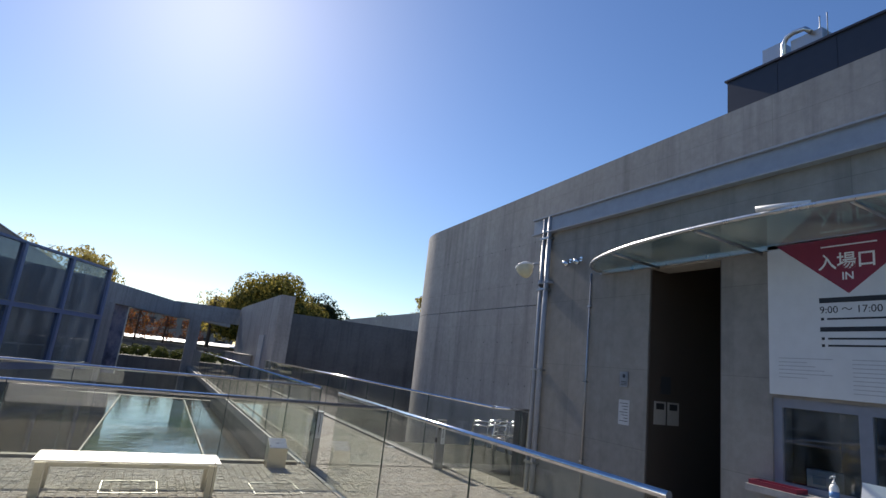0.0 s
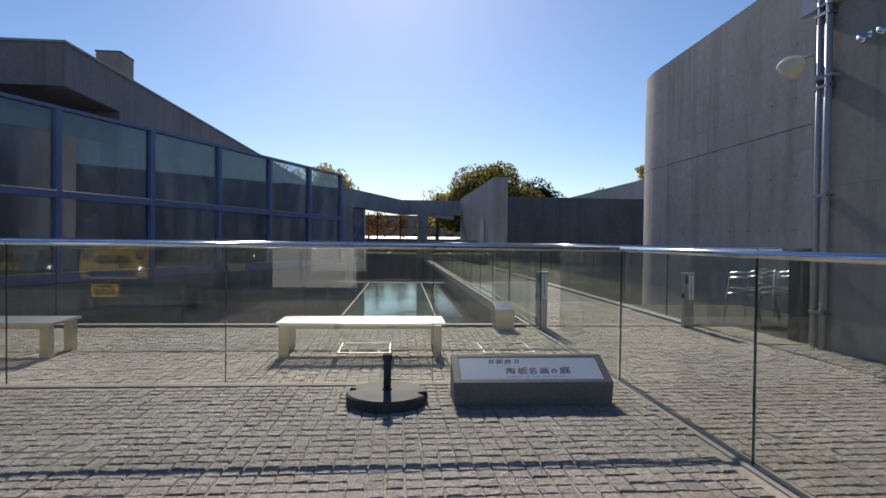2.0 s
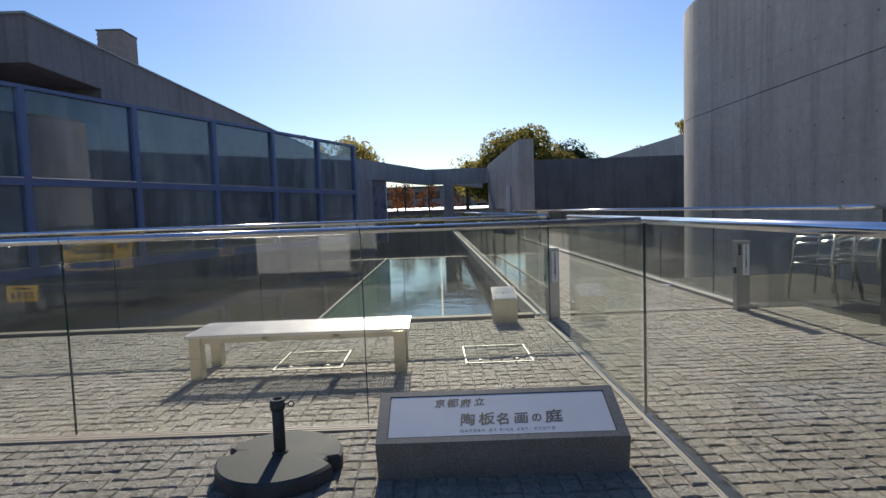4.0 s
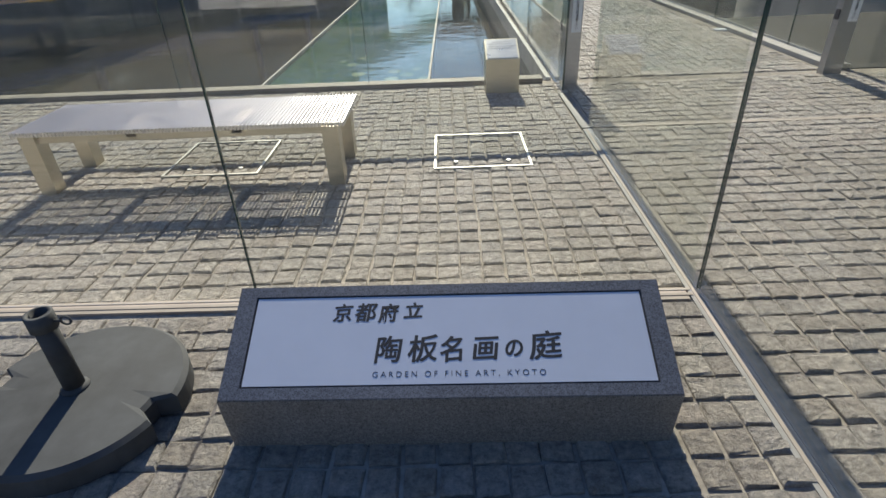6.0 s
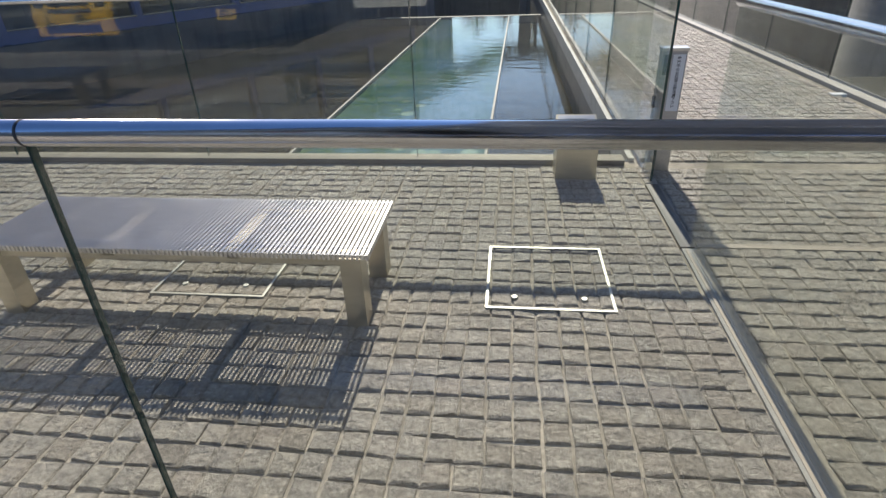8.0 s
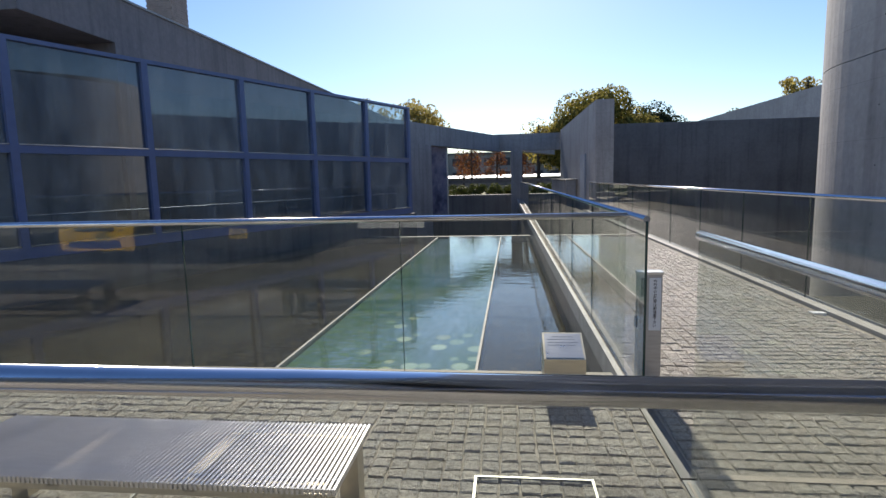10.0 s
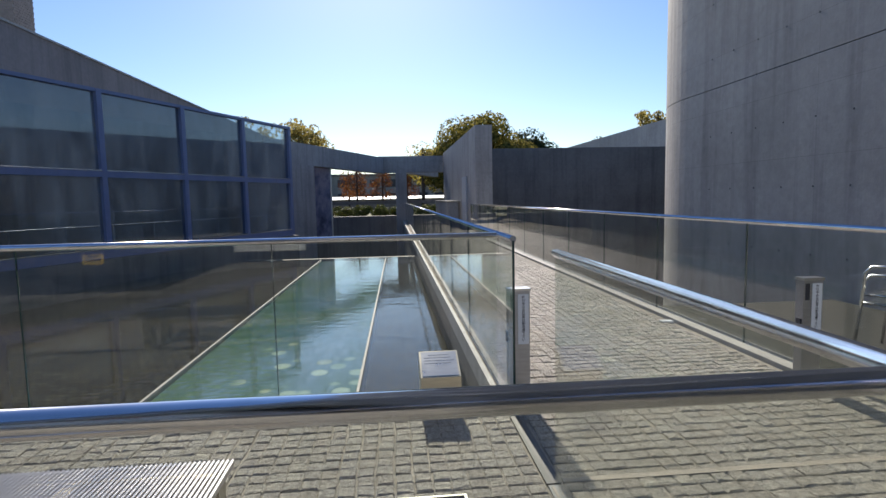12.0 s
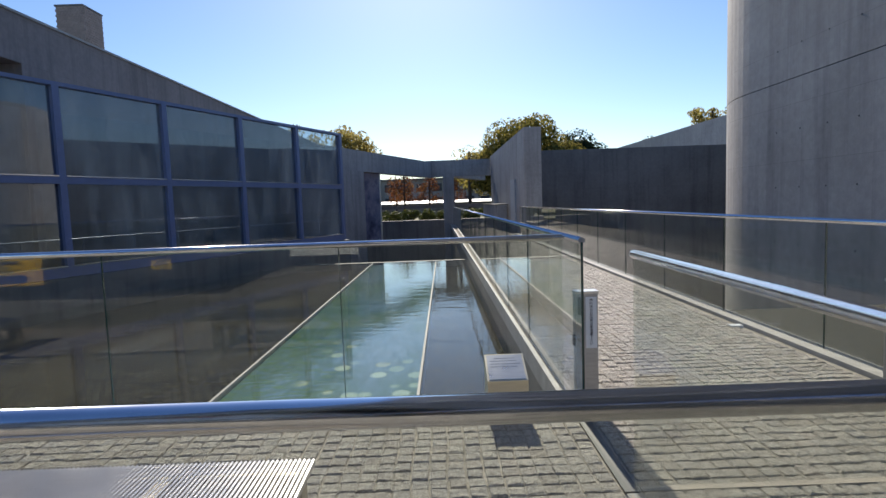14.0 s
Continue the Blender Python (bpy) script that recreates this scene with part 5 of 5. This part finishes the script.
PLATE_YELLOW = plain("plate_yellow", (0.75, 0.5, 0.05), 0.4)
car((-7.2, 0.1, -0.004), plain("yellow_paint", (0.75, 0.45, 0.02), 0.2), "small yellow car parked behind the forecourt")
car((-4.75, -0.1, -0.004), plain("black_paint", (0.03, 0.032, 0.036), 0.18), "small black car parked behind the forecourt")
car((-9.6, 0.0, -0.004), plain("grey_paint", (0.22, 0.23, 0.25), 0.2, 0.4), "small grey car parked behind the forecourt")
screen = thing("panel_screen", (-2.65, -4.1, -0.004), "white three-panel screen standing on the forecourt", "screen")
for i in range(3):
    part("panel", boxes((-0.83 + i * 0.555, -0.29 + i * 0.555, -0.015, 0.015, 0.19, 1.5), bev=0.004), WHITE, screen)
for x in (-0.84, -0.285, 0.27, 0.825):
    part("post", boxes((x - 0.012, x + 0.012, -0.02, 0.02, 0.0, 1.52), bev=0.003), STEEL_DARK, screen)

solid("floor_marker", boxes((3.02, 3.14, 7.38, 7.46, -0.01, 0.012), bev=0.003), WHITE, "small white marker plate on the walkway paving", "marker")
solid("parapet_far", boxes((2.95, 3.40, 28.0, 35.8, -0.9, 1.15), bev=0.01), CONC, "low concrete parapet beside the fin wall", "parapet", "structure")
solid("parapet_coping", boxes((2.90, 3.45, 27.95, 35.85, 1.153, 1.2), bev=0.006), CONC_DARK, "thin grey coping on the low parapet", "coping", "structure")

# ---- granite setts, last ----
rng = random.Random(7)
PX, PY = 0.0885, 0.0905

def sett_verts(cx, cy, wx, wy, h):
    """One sett: skirt, worn shoulder, uneven crown."""
    def ring(f, z, jit):
        return [(cx + sx * wx * f / 2 + rng.uniform(-jit, jit), cy + sy * wy * f / 2 + rng.uniform(-jit, jit), z + rng.uniform(-jit, jit) * 0.6) for sx, sy in ((-1, -1), (1, -1), (1, 1), (-1, 1))]
    return ring(1.0, -0.03, 0.0) + ring(1.0, h - 0.006, 0.0042) + ring(0.85, h, 0.0044)
SETT_FACES = [(0, 1, 5, 4), (1, 2, 6, 5), (2, 3, 7, 6), (3, 0, 4, 7), (4, 5, 9, 8), (5, 6, 10, 9), (6, 7, 11, 10), (7, 4, 8, 11), (8, 9, 10, 11)]

def covered(x, y):
    """Where no sett lies: channels, strips, steel frames."""
    if x < -3.4 and y < 0.3:
        return True
    if abs(x - side_x(min(y, 4.4))) < 0.055 and -0.95 < y < 5.2:
        return True
    if -0.052 < y - GY1 - (GX - x) * 0.0093 < 0.034 and x < GX:
        return True
    return False

def rows(x0, x1, y0, y1):
    nx, ny = int((x1 - x0) / PX), int((y1 - y0) / PY)
    for j in range(ny):
        shift = 0.003 * math.sin(j * 0.9) + rng.uniform(-0.002, 0.002)
        for i in range(nx):
            x = x0 + (i + 0.5) * PX + shift + 0.005 * math.sin(j * 0.11 + i * 0.7)
            y = y0 + (j + 0.5) * PY + 0.003 * math.sin(i * 0.31 + j * 0.5)
            if x0 < x < x1 and not covered(x, y):
                yield x, y

def paving(name, label, parent, cells):
    verts, faces = [], []
    for x, y in cells:
        n = len(verts)
        verts += sett_verts(x, y, PX - rng.uniform(0.004, 0.009), PY - rng.uniform(0.005, 0.012), rng.uniform(-0.0035, 0.0025))
        faces += [tuple(n + q for q in f) for f in SETT_FACES]
    me = bpy.data.meshes.new(name)
    me.from_pydata(verts, [], faces)
    me.materials.append(SETT)
    ob = new(name, me)
    ob.parent = parent
    return tagged(ob, label, kind="stuff")

ZONE = (-0.75, 0.86, 2.68, 4.05)   # the setts passed nearest are single pieces
def near(x, y):
    return ZONE[0] < x < ZONE[1] and ZONE[2] < y < ZONE[3]
fore = list(rows(-9.0, 3.84, -3.4, 5.50))
paving("setts", "weathered grey-brown granite setts", floor, [c for c in fore if not near(*c)])
shapes = []
for k in range(12):
    me = bpy.data.meshes.new("sett")
    me.from_pydata(sett_verts(0, 0, PX - rng.uniform(0.004, 0.009), PY - rng.uniform(0.005, 0.012), 0.0), [], SETT_FACES)
    me.materials.append(SETT)
    shapes.append(me)
for x, y in [c for c in fore if near(*c)][:300]:
    ob = new("sett", rng.choice(shapes))
    ob.parent = floor
    ob.matrix_local = pose(x, y, rng.uniform(-0.0025, 0.002), rng.uniform(-0.8, 0.8), rng.uniform(-0.8, 0.8), rng.choice((0, 180)) + rng.uniform(-1.5, 1.5))
rest = [c for c in fore if near(*c)][300:]
if rest:
    paving("setts", "weathered grey-brown granite setts", floor, rest)
paving("setts", "grey granite setts of the walkway", walkway, rows(GX + 0.03, KX - 0.02, 5.6, 24.0))
